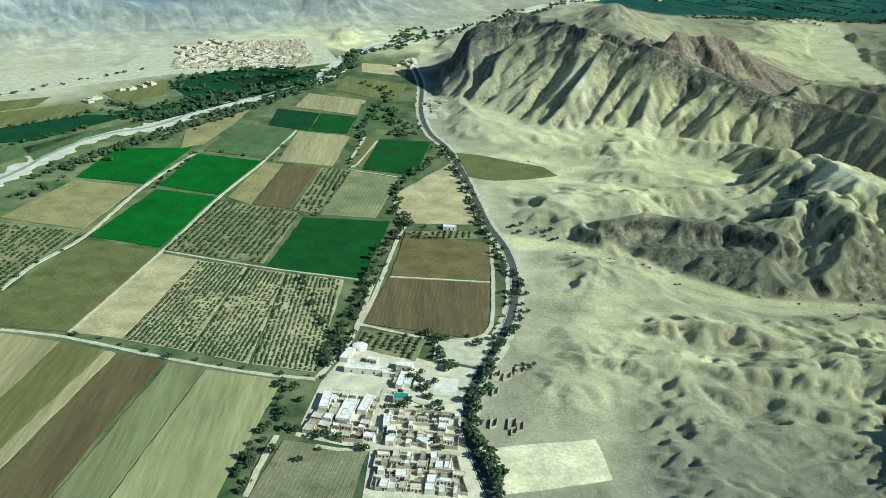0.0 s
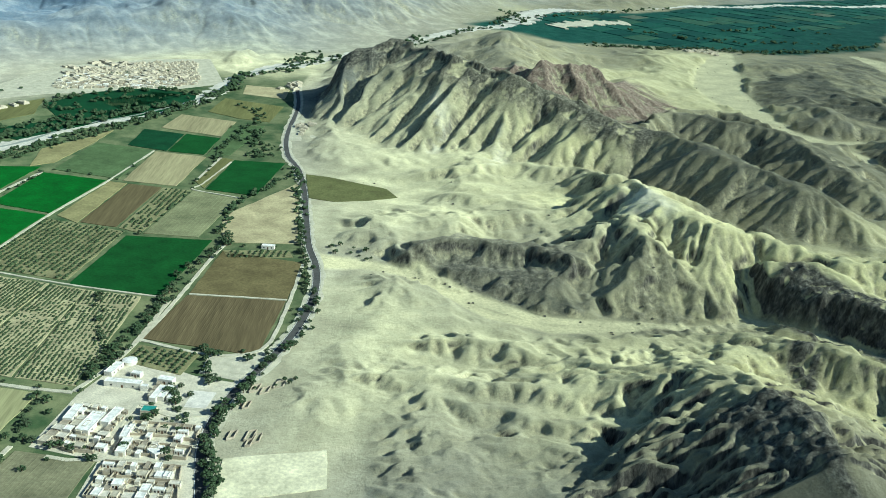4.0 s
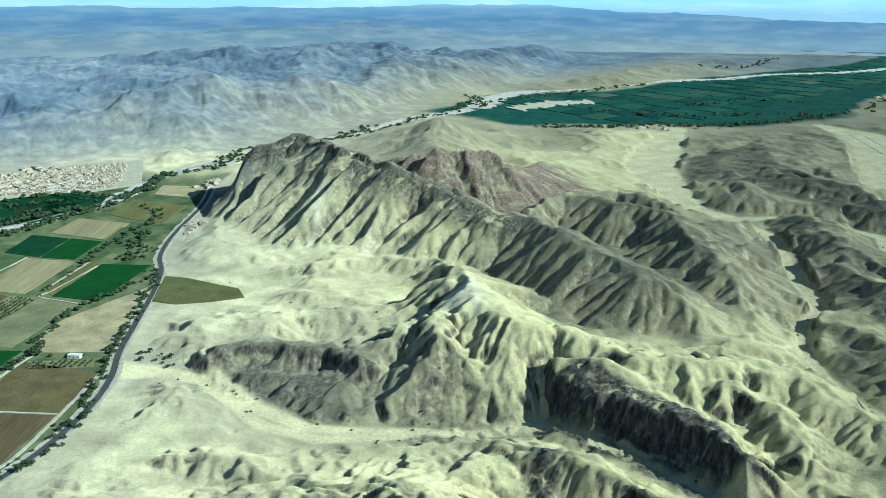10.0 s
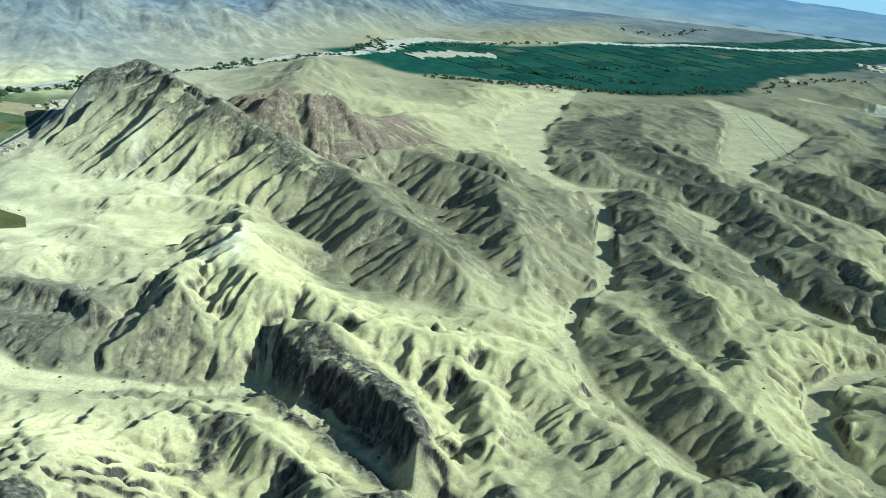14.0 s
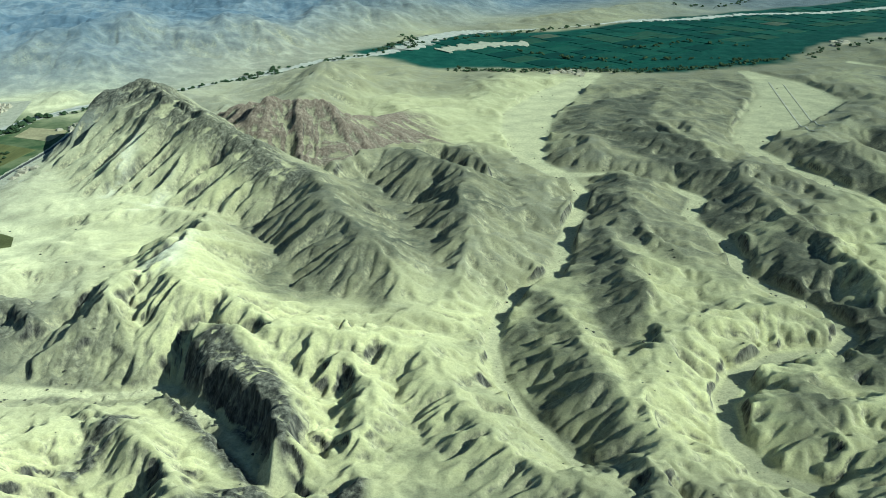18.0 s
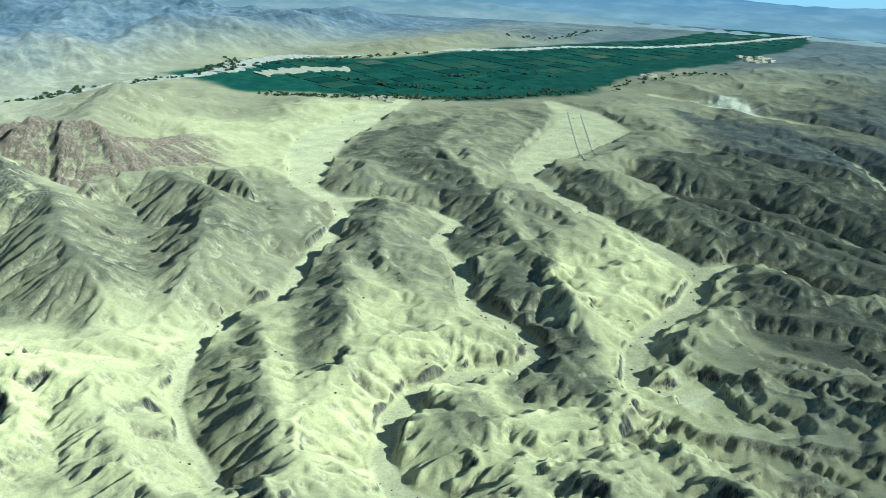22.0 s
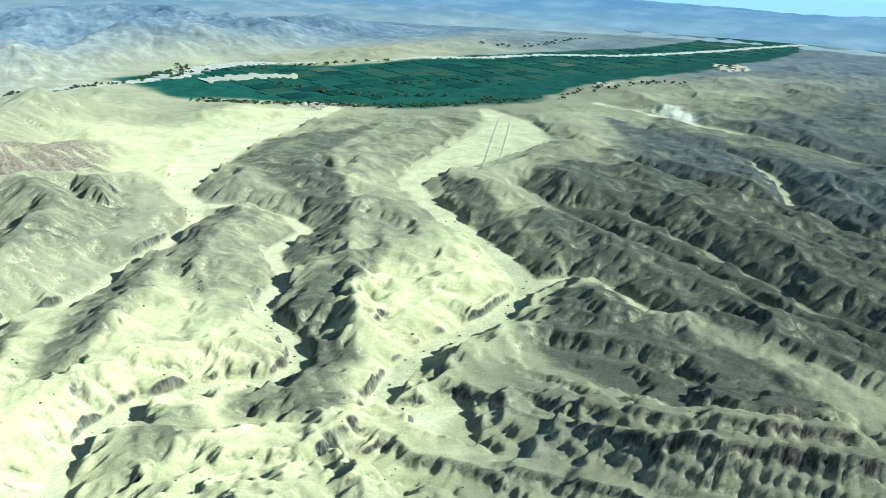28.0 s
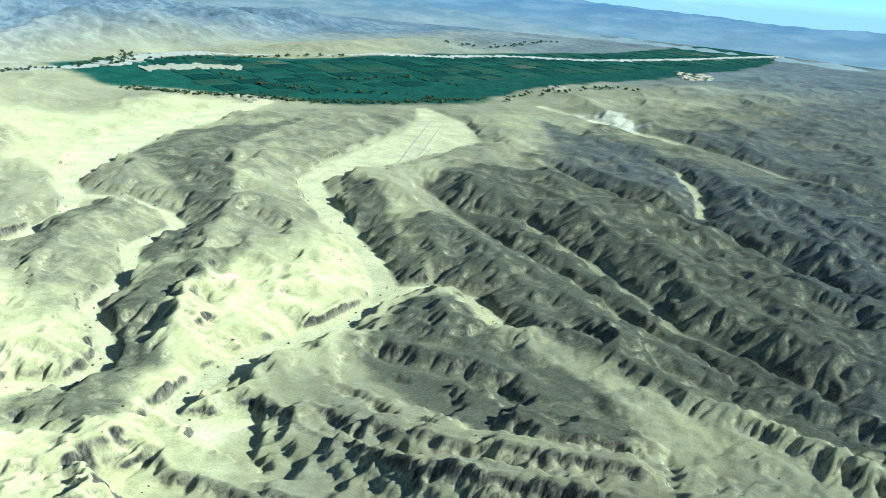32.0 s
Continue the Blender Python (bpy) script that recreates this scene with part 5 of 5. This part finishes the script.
yard([(-15.2, 396.6), (-6.6, 394.8), (-7.2, 378.9), (-16.0, 380.0)])
yard([(5.8, 408.0), (18.8, 406.3), (17.4, 395.5), (4.3, 396.1)])
yard([(19.4, 406.3), (29.0, 405.6), (27.9, 394.3), (17.9, 395.0)])
yard([(29.5, 405.1), (41.1, 403.3), (39.9, 390.7), (28.1, 393.3)])
yard([(3.4, 390.2), (9.0, 389.3), (8.3, 379.3), (2.3, 380.1)])
yard([(9.5, 388.9), (21.6, 387.7), (20.7, 377.3), (9.2, 378.4)])
yard([(22.4, 387.3), (40.2, 384.9), (39.1, 374.5), (21.7, 376.8)])
yard([(0.7, 372.2), (9.3, 371.0), (6.9, 357.0), (-1.0, 358.9)])
yard([(10.6, 370.6), (25.4, 369.2), (23.9, 359.5), (9.5, 359.1)])
yard([(26.0, 368.7), (38.3, 367.7), (39.6, 355.6), (25.2, 357.4)])
yard([(9.5, 356.6), (25.2, 355.3), (23.7, 342.9), (7.7, 343.4)])
yard([(0.1, 358.1), (6.9, 356.5), (6.0, 343.3), (-1.6, 344.0)])
yard([(26.5, 355.3), (39.5, 354.3), (42.1, 340.1), (26.2, 342.2)])
tagged(ribbon("gravel_bar", [(404, 1868), (432, 1935), (462, 2010), (500, 2080), (560, 2110)], 26, 1.7, GRAVEL_BAR, ragged=0.5, seed=12), "white gravel bar beside the river", "gravel", kind="structure")
tagged(ribbon("sandy_patch", [(486, 1860), (540, 1905), (600, 1942), (665, 1950)], 24, 1.7, VERGE, ragged=0.6, seed=13), "pale bare patch among the far fields", "ground", kind="structure")
yard([(62.2, 448.0), (66.8, 450.7), (65.5, 443.3), (60.9, 440.7)], 1.3, "ruined adobe walls on the slope above the road")
yard([(68.3, 445.8), (72.7, 448.4), (71.3, 441.1), (67.0, 439.1)], 1.3, "ruined adobe walls on the slope above the road")
yard([(75.4, 453.5), (80.7, 455.0), (79.2, 447.4), (74.0, 446.0)], 1.3, "ruined adobe walls on the slope above the road")
yard([(57.1, 400.2), (60.7, 401.9), (59.5, 394.7), (55.9, 392.6)], 1.3, "ruined adobe walls on the slope above the road")
yard([(66.3, 400.5), (70.6, 402.2), (69.0, 393.0), (64.9, 391.9)], 1.3, "ruined adobe walls on the slope above the road")
yard([(70.7, 398.1), (73.7, 399.2), (72.8, 391.1), (69.5, 390.0)], 1.3, "ruined adobe walls on the slope above the road")
yard([(60.7, 430.1), (63.9, 431.4), (62.6, 424.5), (59.5, 423.3)], 1.3, "ruined adobe walls on the slope above the road")
yard([(67.0, 392.9), (69.9, 393.0), (68.7, 387.1), (66.1, 387.0)], 1.3, "ruined adobe walls on the slope above the road")

houses([(-30, 428), (-8, 422), (-15, 377), (-38, 388)], "adobe", 30)
houses([(-7, 421), (1, 419), (-1, 380), (-13, 378)], "adobe", 14)
houses([(5, 407), (42, 403), (40, 390), (4, 393)], "adobe", 16)
houses([(3, 390), (41, 385), (40, 375), (0, 377)], "adobe", 20)
houses([(1, 372), (39, 368), (44, 339), (-1, 340)], "adobe", 36)
houses([(2, 452), (19, 450), (15, 427), (0, 433)], "adobe", 7)
houses([(-298, 1199), (-292, 1276), (-214, 1350), (-143, 1370), (-110, 1227), (-167, 1190), (-283, 1163)], "town", 400)
houses([(-327, 1294), (-269, 1353), (-186, 1342), (-126, 1261), (-186, 1209), (-279, 1167)], "town", 60)
houses([(32, 1056), (58, 1054), (56, 996), (34, 1003)], "town", 12)
houses([(-374, 982), (-336, 1035), (-317, 1013), (-355, 979)], "town", 5)
houses([(-331, 1061), (-292, 1109), (-280, 1075), (-317, 1045)], "town", 8)
houses([(-14, 1242), (21, 1271), (21, 1220), (-13, 1209)], "town", 8)
houses([(687, 1679), (753, 1697), (748, 1635), (691, 1630)], "town", 16)
houses([(706, 1693), (753, 1692), (762, 1623), (716, 1634)], "town", 14)
houses([(1666, 2452), (1801, 2506), (1770, 2344), (1663, 2315)], "town", 20)
houses([(1298, 2042), (1362, 2051), (1340, 1977), (1285, 1965)], "town", 8)



bm = bmesh.new()
for x, y, z, turn, w, d, high in REST_HOUSES:
    first = len(bm.verts)
    box(bm, -w, w, -d, d, -1, high)
    box(bm, -w * 0.5, w * 0.2, -d * 0.6, d * 0.3, high, high + 0.9)
    bm.verts.ensure_lookup_table()
    bmesh.ops.transform(bm, matrix=Matrix.Translation((x, y, z)) @ Matrix.Rotation(turn, 4, "Z"), verts=bm.verts[first:])
tagged(part("far_houses", bm, PLASTER[1]), "small pale flat-roofed houses crowded in distant settlements", "houses", kind="stuff")


def ground_at(x, y):
    return (x, y, float(land(x, y)[0]))


def long_house(name, a, b, deep, high, wall_mat, roof_mat, label):
    """A house along the line from a to b, with its own door and windows."""
    x, y = (a[0] + b[0]) / 2, (a[1] + b[1]) / 2
    return house((x, y, float(land(x, y)[0])), math.atan2(b[1] - a[1], b[0] - a[0]), math.hypot(b[0] - a[0], b[1] - a[1]), deep, high, wall_mat, roof_mat, label, "houses of the village", name)


def tank(place, radius, high):
    root = thing("water_tank", place, "round white concrete water tank beside the school", "tank")
    bm = bmesh.new()
    bmesh.ops.create_cone(bm, cap_ends=True, segments=32, radius1=radius, radius2=radius, depth=high + 0.6, matrix=Matrix.Translation((0, 0, high / 2 - 0.3)))
    part("wall", bm, PLASTER[3], root)
    bm = bmesh.new()
    bmesh.ops.create_cone(bm, cap_ends=True, segments=32, radius1=radius + 0.25, radius2=radius * 0.2, depth=0.5, matrix=Matrix.Translation((0, 0, high + 0.2)))
    part("lid", bm, ROOFING[3], root)


long_house("school", (-20.1, 447.4), (0.6, 444.5), 5, 3.6, PLASTER[3], ROOFING[3], "long white flat-roofed school at the village edge")
long_house("school", (8.5, 451.6), (17.4, 449.4), 5, 3.4, PLASTER[3], ROOFING[3], "white flat-roofed school wing at the village edge")
long_house("market_hall", (7.3, 417.7), (15.0, 416.9), 6, 3.4, PLASTER[1], TEAL_SHEET, "market hall with a bright teal sheet roof")
long_house("house", (10.1, 428.4), (13.0, 443.2), 4, 3, PLASTER[3], ROOFING[3], "long house with a broad white roof in the village")
long_house("house", (14.3, 429.7), (17.4, 443.3), 3.5, 3, PLASTER[3], ROOFING[3], "long house with a broad white roof in the village")
long_house("house", (18.9, 428.7), (20.8, 438.1), 3, 3, PLASTER[3], ROOFING[3], "long house with a broad white roof in the village")
long_house("house", (-17.7, 395.5), (-13.8, 414.3), 7.5, 3, PLASTER[3], ROOFING[3], "long house with a broad white roof in the village")
long_house("house", (-28.2, 406.4), (-26.7, 421.5), 5, 3, PLASTER[3], ROOFING[3], "long house with a broad white roof in the village")
long_house("house", (-8.5, 403.4), (-4.6, 419.0), 5, 3, PLASTER[3], ROOFING[3], "long house with a broad white roof in the village")
long_house("house", (6.5, 376.9), (7.3, 390.3), 5, 3, PLASTER[3], ROOFING[3], "long house with a broad white roof in the village")
long_house("house", (21.5, 377.3), (25.7, 382.1), 7, 3, PLASTER[3], ROOFING[3], "long house with a broad white roof in the village")
long_house("house", (2.6, 345.7), (6.7, 345.0), 6, 3, PLASTER[3], ROOFING[3], "long house with a broad white roof in the village")
long_house("house", (-21.4, 456.1), (-17.8, 469.2), 5, 3, PLASTER[3], ROOFING[3], "long house with a broad white roof in the village")
long_house("house", (-8.1, 457.9), (-2.3, 456.2), 4, 3, PLASTER[3], ROOFING[3], "long house with a broad white roof in the village")
long_house("house", (4.5, 390.2), (4.8, 401.2), 4, 3, PLASTER[3], ROOFING[3], "long house with a broad white roof in the village")
long_house("house", (30.3, 391.9), (34.3, 391.0), 5, 3, PLASTER[3], ROOFING[3], "long house with a broad white roof in the village")
long_house("house", (27.9, 359.6), (35.8, 358.9), 5, 3, PLASTER[3], ROOFING[3], "long house with a broad white roof in the village")
long_house("house", (9.6, 352.8), (14.8, 352.5), 5, 3, PLASTER[3], ROOFING[3], "long house with a broad white roof in the village")
long_house("house", (41.0, 660.5), (51.0, 659.5), 5, 3, PLASTER[3], ROOFING[3], "small white farmhouse among young trees beside the road")
tank((-13.1, 472.7, float(land(-13.1, 472.7)[0])), 4.2, 2.2)

# ---- trees ----
def tree_kind(seed, leaf):
    """Trunk with limbs, and a crown of many uneven clumps."""
    local = random.Random(seed)
    bm = bmesh.new()
    bmesh.ops.create_cone(bm, cap_ends=True, segments=6, radius1=0.06, radius2=0.03, depth=0.5, matrix=Matrix.Translation((0, 0, 0.2)))
    for a in range(4):
        m = Matrix.Translation((0, 0, 0.38)) @ Matrix.Rotation(a * 1.6 + local.random(), 4, "Z") @ Matrix.Rotation(0.7, 4, "Y") @ Matrix.Translation((0, 0, 0.15))
        bmesh.ops.create_cone(bm, cap_ends=True, segments=4, radius1=0.03, radius2=0.01, depth=0.32, matrix=m)
    trunk = bpy.data.meshes.new("trunk")
    bm.to_mesh(trunk)
    bm.free()
    trunk.materials.append(BARK)
    verts, faces = [], []
    for i in range(34):
        a, r = local.uniform(0, 6.28), 0.46 * math.sqrt(local.random())
        z = 0.32 + 0.6 * local.random() * (1 - 0.9 * r)
        blob(verts, faces, r * math.cos(a), r * math.sin(a), z, local.uniform(0.09, 0.17), local.uniform(0.08, 0.15))
    crown = bpy.data.meshes.new("crown")
    crown.from_pydata(verts, [], faces)
    crown.materials.append(leaf)
    return trunk, crown


TREE_KINDS = [tree_kind(s, LEAF if s != 2 else LEAF_PALE) for s in range(4)]
TREE_SPOTS, FAR_SPOTS = [], []
grow = random.Random(23)


def trees(pts, every, spread, size):
    for q in curve_through(pts, every):
        for _ in range(2 if spread >= 8 else 1):
            spot = (q.x + grow.gauss(0, spread * 0.6), q.y + grow.gauss(0, spread * 0.6), size * grow.uniform(0.6, 1.35))
            (FAR_SPOTS if q.y > 1120 else TREE_SPOTS).append(spot)


trees([(53, 430), (49, 403), (50, 378), (55, 356), (57, 338)], 7, 4, 5)
trees([(62, 451), (73, 488), (85, 530), (90, 567), (81, 595), (80, 625)], 4.5, 5, 4.5)
trees([(78, 635), (71, 674), (66, 732), (58, 806), (51, 865), (40, 871)], 4.5, 4, 5)
trees([(-27, 457), (-26, 484), (-19, 513), (-12, 545), (-6, 594), (1, 630), (11, 664), (3, 727), (12, 774), (28, 812), (48, 861)], 5, 4, 5)
trees([(75, 549), (74, 517), (67, 499)], 11, 2, 3)
trees([(-179, 481), (-118, 457), (-76, 446), (-36, 440)], 14, 3, 3.5)
trees([(-36, 437), (-44, 415), (-49, 390), (-56, 362), (-63, 341)], 10, 6, 4.5)
trees([(-198, 735), (-194, 775), (-186, 827)], 10, 3, 4)
trees([(-179, 838), (-113, 817), (-106, 856)], 14, 3, 3.5)
trees([(-34, 896), (-41, 814), (-46, 751), (-59, 681)], 12, 3, 3.5)
trees([(11, 662), (44, 661), (70, 655)], 12, 4, 3)
trees([(-286, 767), (-261, 827), (-223, 886), (-183, 963), (-144, 1029), (-101, 1113), (-79, 1190)], 8, 8, 6)
trees([(-232, 875), (-209, 946), (-175, 990), (-136, 1068)], 9, 8, 6)
trees([(-302, 962), (-241, 958), (-219, 1020), (-181, 1062), (-128, 1109)], 8, 12, 6)
trees([(-273, 1090), (-242, 1067), (-200, 1127), (-120, 1162)], 10, 10, 6)
trees([(-68, 1191), (-66, 1276), (-55, 1296)], 6, 8, 9)
trees([(-2, 1010), (-7, 963), (11, 922), (0, 910)], 8, 8, 6)
trees([(-39, 1121), (-10, 1071), (-27, 996), (-35, 906)], 10, 8, 6)
trees([(-55, 1307), (-8, 1341), (43, 1420), (78, 1409)], 9, 10, 6)
trees([(-442, 1016), (-415, 1045), (-371, 1104), (-324, 1154)], 16, 4, 5)
trees([(-365, 830), (-336, 864), (-311, 900)], 10, 4, 5)
trees([(-312, 702), (-289, 710), (-281, 753)], 14, 10, 5)
trees([(-221, 626), (-238, 576), (-244, 537)], 18, 3, 3.5)
trees([(95, 664), (108, 650), (122, 640)], 20, 4, 3.5)
trees([(66, 445), (81, 452), (85, 455)], 12, 4, 3)
trees([(-12, 477), (27, 486), (57, 480)], 16, 8, 4.5)
trees([(20, 429), (24, 441), (8, 417)], 16, 6, 4.5)
trees([(-32, 383), (-18, 379), (-2, 377)], 20, 10, 4)
trees([(3, 412), (20, 412), (34, 378)], 18, 8, 4)
trees([(95, 669), (114, 659), (124, 641)], 12, 4, 4)
trees([(1, 1410), (48, 1456), (100, 1476)], 9, 10, 7)
trees([(124, 1550), (172, 1580), (232, 1653), (299, 1767), (345, 1801)], 12, 8, 7)
trees([(357, 1840), (399, 1939), (423, 1898), (409, 2020)], 10, 14, 8)
trees([(-15, 1338), (-5, 1435), (32, 1489)], 14, 10, 7)
trees([(107, 1514), (145, 1552), (173, 1606), (202, 1679)], 12, 14, 8)
trees([(529, 1655), (632, 1656), (738, 1670), (845, 1675), (962, 1713), (1144, 1819)], 20, 14, 8)
trees([(446, 1950), (680, 2123), (831, 2238)], 26, 12, 8)
trees([(1093, 2635), (1231, 2657), (1435, 2976)], 30, 14, 8)
trees([(873, 1910), (1015, 1990), (1105, 1954)], 24, 14, 8)
trees([(1186, 1844), (1284, 1926), (1407, 2021), (1504, 2006)], 24, 20, 8)
trees([(648, 1854), (809, 1768), (987, 1804), (1096, 1780)], 24, 20, 8)
trees([(529, 1655), (632, 1656), (738, 1670), (845, 1675), (962, 1713), (1144, 1819)], 9, 9, 5)
trees([(519, 1661), (634, 1672), (741, 1686), (848, 1691), (965, 1724)], 9, 9, 5)
trees([(-312, 997), (-270, 978), (-238, 1022), (-201, 1059)], 7, 8, 6)
trees([(-286, 781), (-255, 841), (-223, 886)], 7, 5, 6)
trees([(-145, 1034), (-111, 1084), (-83, 1144), (-76, 1206)], 6, 6, 6)
trees([(-387, 884), (-352, 923), (-316, 970)], 8, 6, 5)
trees([(-54, 560), (-42, 512), (-31, 484), (-31, 451)], 7, 3, 4)
trees([(-14, 562), (-15, 537), (-27, 491), (-30, 457)], 6, 3, 4.5)
trees([(-51, 432), (-52, 410), (-54, 385), (-62, 349)], 5, 3, 4)
trees([(61, 451), (54, 430), (49, 403), (50, 378), (55, 356), (57, 338)], 4.5, 2.5, 5.5)
trees([(29, 486), (35, 460), (38, 452), (40, 455)], 4, 4, 4.5)
trees([(19, 442), (21, 429), (23, 427)], 3, 3, 4.5)
trees([(22, 415), (29, 421), (26, 412), (31, 417)], 4, 3, 3)
trees([(-273, 1090), (-243, 1136), (-193, 1173), (-129, 1182), (-84, 1158)], 5, 7, 7)
trees([(-264, 933), (-229, 983), (-194, 1023), (-158, 1078), (-108, 1112)], 5, 8, 7)
trees([(-302, 746), (-285, 791), (-265, 840), (-240, 884), (-215, 924)], 5, 3, 5)
trees([(-8, 1010), (-1, 964), (20, 944), (9, 911), (-6, 920)], 6, 6, 5)
trees([(-284, 1224), (-239, 1266), (-182, 1293), (-131, 1265)], 14, 8, 4)

TREE_SPOTS.sort(key=lambda s: s[1])
FAR_SPOTS += TREE_SPOTS[300:]
del TREE_SPOTS[300:]
zs = land([s[0] for s in TREE_SPOTS], [s[1] for s in TREE_SPOTS])
for (x, y, size), z in zip(TREE_SPOTS, zs):
    trunk, crown = grow.choice(TREE_KINDS)
    root = thing("tree", (x, y, z - 0.1), "dark green broad-crowned tree beside field and road", "tree", "trees of the valley", grow.uniform(0, 6.28))
    root.scale = (size * 1.05, size * 1.05, size)
    new("trunk", trunk).parent = root
    new("crown", crown).parent = root
verts, faces = [], []
for (x, y, size), z in zip(FAR_SPOTS, land([s[0] for s in FAR_SPOTS], [s[1] for s in FAR_SPOTS])):
    for _ in range(3):
        blob(verts, faces, x + grow.uniform(-0.4, 0.4) * size, y + grow.uniform(-0.4, 0.4) * size, z + size * grow.uniform(0.1, 0.4), size * 0.34, size * 0.34)
tagged(mesh_object("far_trees", verts, faces, LEAF, smooth_faces=False), "dark green trees along the far river and fields", "trees", kind="stuff")

# ---- loose boulders and dry scrub along the washes and under the cliffs ----
ROCKS = plain("dark_boulder", (0.1, 0.095, 0.075), 0.4, 0.8)
verts, faces, spots = [], [], []
strew = random.Random(31)
for pts in WASHES[:6]:
    for q in curve_through([(p[0], p[1]) for p in pts], 5):
        half = min(pts, key=lambda p: (p[0] - q.x) ** 2 + (p[1] - q.y) ** 2)[2]
        for _ in range(2):
            if strew.random() < 0.2:
                a = strew.uniform(0, 6.28)
                r = half + strew.uniform(-1, 7)
                spots.append((q.x + r * math.cos(a), q.y + r * math.sin(a), strew.choice((0.3, 0.4, 0.6, 1.1))))
for name, pts, width, steep, lee, flute in RIDGES:
    if flute >= 0.45 and pts[0][1] < 1100:
        for q in curve_through([(p[0], p[1]) for p in pts], 22):
            spots.append((q.x + strew.uniform(-0.5, 0.5) * width, q.y - strew.uniform(0.1, 0.9) * width, strew.choice((0.3, 0.5, 0.7, 1.2))))
for (x, y, r), z in zip(spots, land([s[0] for s in spots], [s[1] for s in spots])):
    blob(verts, faces, x, y, z + 0.1 * r, r, r * 0.8)
tagged(mesh_object("boulders", verts, faces, ROCKS), "scattered dark boulders and dry scrub in the washes", "boulders", kind="stuff")

# ---- the distance: pale sky with streaks of cloud over blue ranges ----
def backdrop_arc(name, low, high, mat, label, rough=0.0, seed=0, fall=0.0):
    """A far slope, curved round the flight, from (radius, height) low to high; its top is a skyline."""
    angles = np.linspace(radians(-46), radians(38), 300)
    top = np.full(len(angles), float(high[1])) - fall * smooth(0.0, 0.5, angles)
    if rough:
        for k, f in enumerate((6, 15, 40, 110)):
            top += rough / (k + 1) ** 1.2 * (lump(angles * f + seed, np.full(len(angles), seed + k * 7.7)) - 0.5)
    verts = []
    for a, z in zip(angles, top):
        verts += [(540 + low[0] * math.sin(a), 30 + low[0] * math.cos(a), low[1]), (540 + high[0] * math.sin(a), 30 + high[0] * math.cos(a), z)]
    faces = [(2 * i, 2 * i + 1, 2 * i + 3, 2 * i + 2) for i in range(len(angles) - 1)]
    return tagged(mesh_object(name, verts, faces, mat), label, "backdrop", kind="structure")


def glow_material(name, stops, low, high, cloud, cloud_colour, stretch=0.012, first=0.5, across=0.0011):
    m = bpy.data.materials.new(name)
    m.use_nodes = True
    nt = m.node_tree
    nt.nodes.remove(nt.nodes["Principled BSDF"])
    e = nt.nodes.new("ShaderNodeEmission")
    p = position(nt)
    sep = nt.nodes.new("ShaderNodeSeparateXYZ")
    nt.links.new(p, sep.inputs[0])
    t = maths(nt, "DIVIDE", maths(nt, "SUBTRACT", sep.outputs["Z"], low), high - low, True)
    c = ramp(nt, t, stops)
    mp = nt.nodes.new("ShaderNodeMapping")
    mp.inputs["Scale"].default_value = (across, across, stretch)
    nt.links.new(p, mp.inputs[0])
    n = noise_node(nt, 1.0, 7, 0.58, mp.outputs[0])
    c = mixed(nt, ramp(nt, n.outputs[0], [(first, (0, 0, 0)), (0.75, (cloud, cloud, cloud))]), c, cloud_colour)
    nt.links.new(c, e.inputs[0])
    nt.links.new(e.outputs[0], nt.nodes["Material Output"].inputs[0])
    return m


SKY_WALL = glow_material("hazy_sky", [(0.0, (0.34, 0.52, 0.66)), (0.06, (0.4, 0.64, 0.78)), (0.22, (0.36, 0.72, 0.86)), (1.0, (0.26, 0.66, 0.84))], 480, 1030, 0.75, (0.74, 0.86, 0.87), 0.009, 0.5)
# both ranges glow by themselves; distance haze is put into their colours
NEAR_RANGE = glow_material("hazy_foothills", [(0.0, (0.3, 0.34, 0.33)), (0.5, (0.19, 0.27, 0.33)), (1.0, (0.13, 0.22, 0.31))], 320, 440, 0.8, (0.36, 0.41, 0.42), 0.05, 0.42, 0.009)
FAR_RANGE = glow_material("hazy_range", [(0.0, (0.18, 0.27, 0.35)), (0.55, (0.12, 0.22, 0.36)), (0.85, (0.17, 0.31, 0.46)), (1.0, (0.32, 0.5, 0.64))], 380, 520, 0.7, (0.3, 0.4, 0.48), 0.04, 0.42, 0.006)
backdrop_arc("backdrop_sky", (4420, 200), (4420, 1060), SKY_WALL, "pale cyan hazy sky with thin streaks of cloud")
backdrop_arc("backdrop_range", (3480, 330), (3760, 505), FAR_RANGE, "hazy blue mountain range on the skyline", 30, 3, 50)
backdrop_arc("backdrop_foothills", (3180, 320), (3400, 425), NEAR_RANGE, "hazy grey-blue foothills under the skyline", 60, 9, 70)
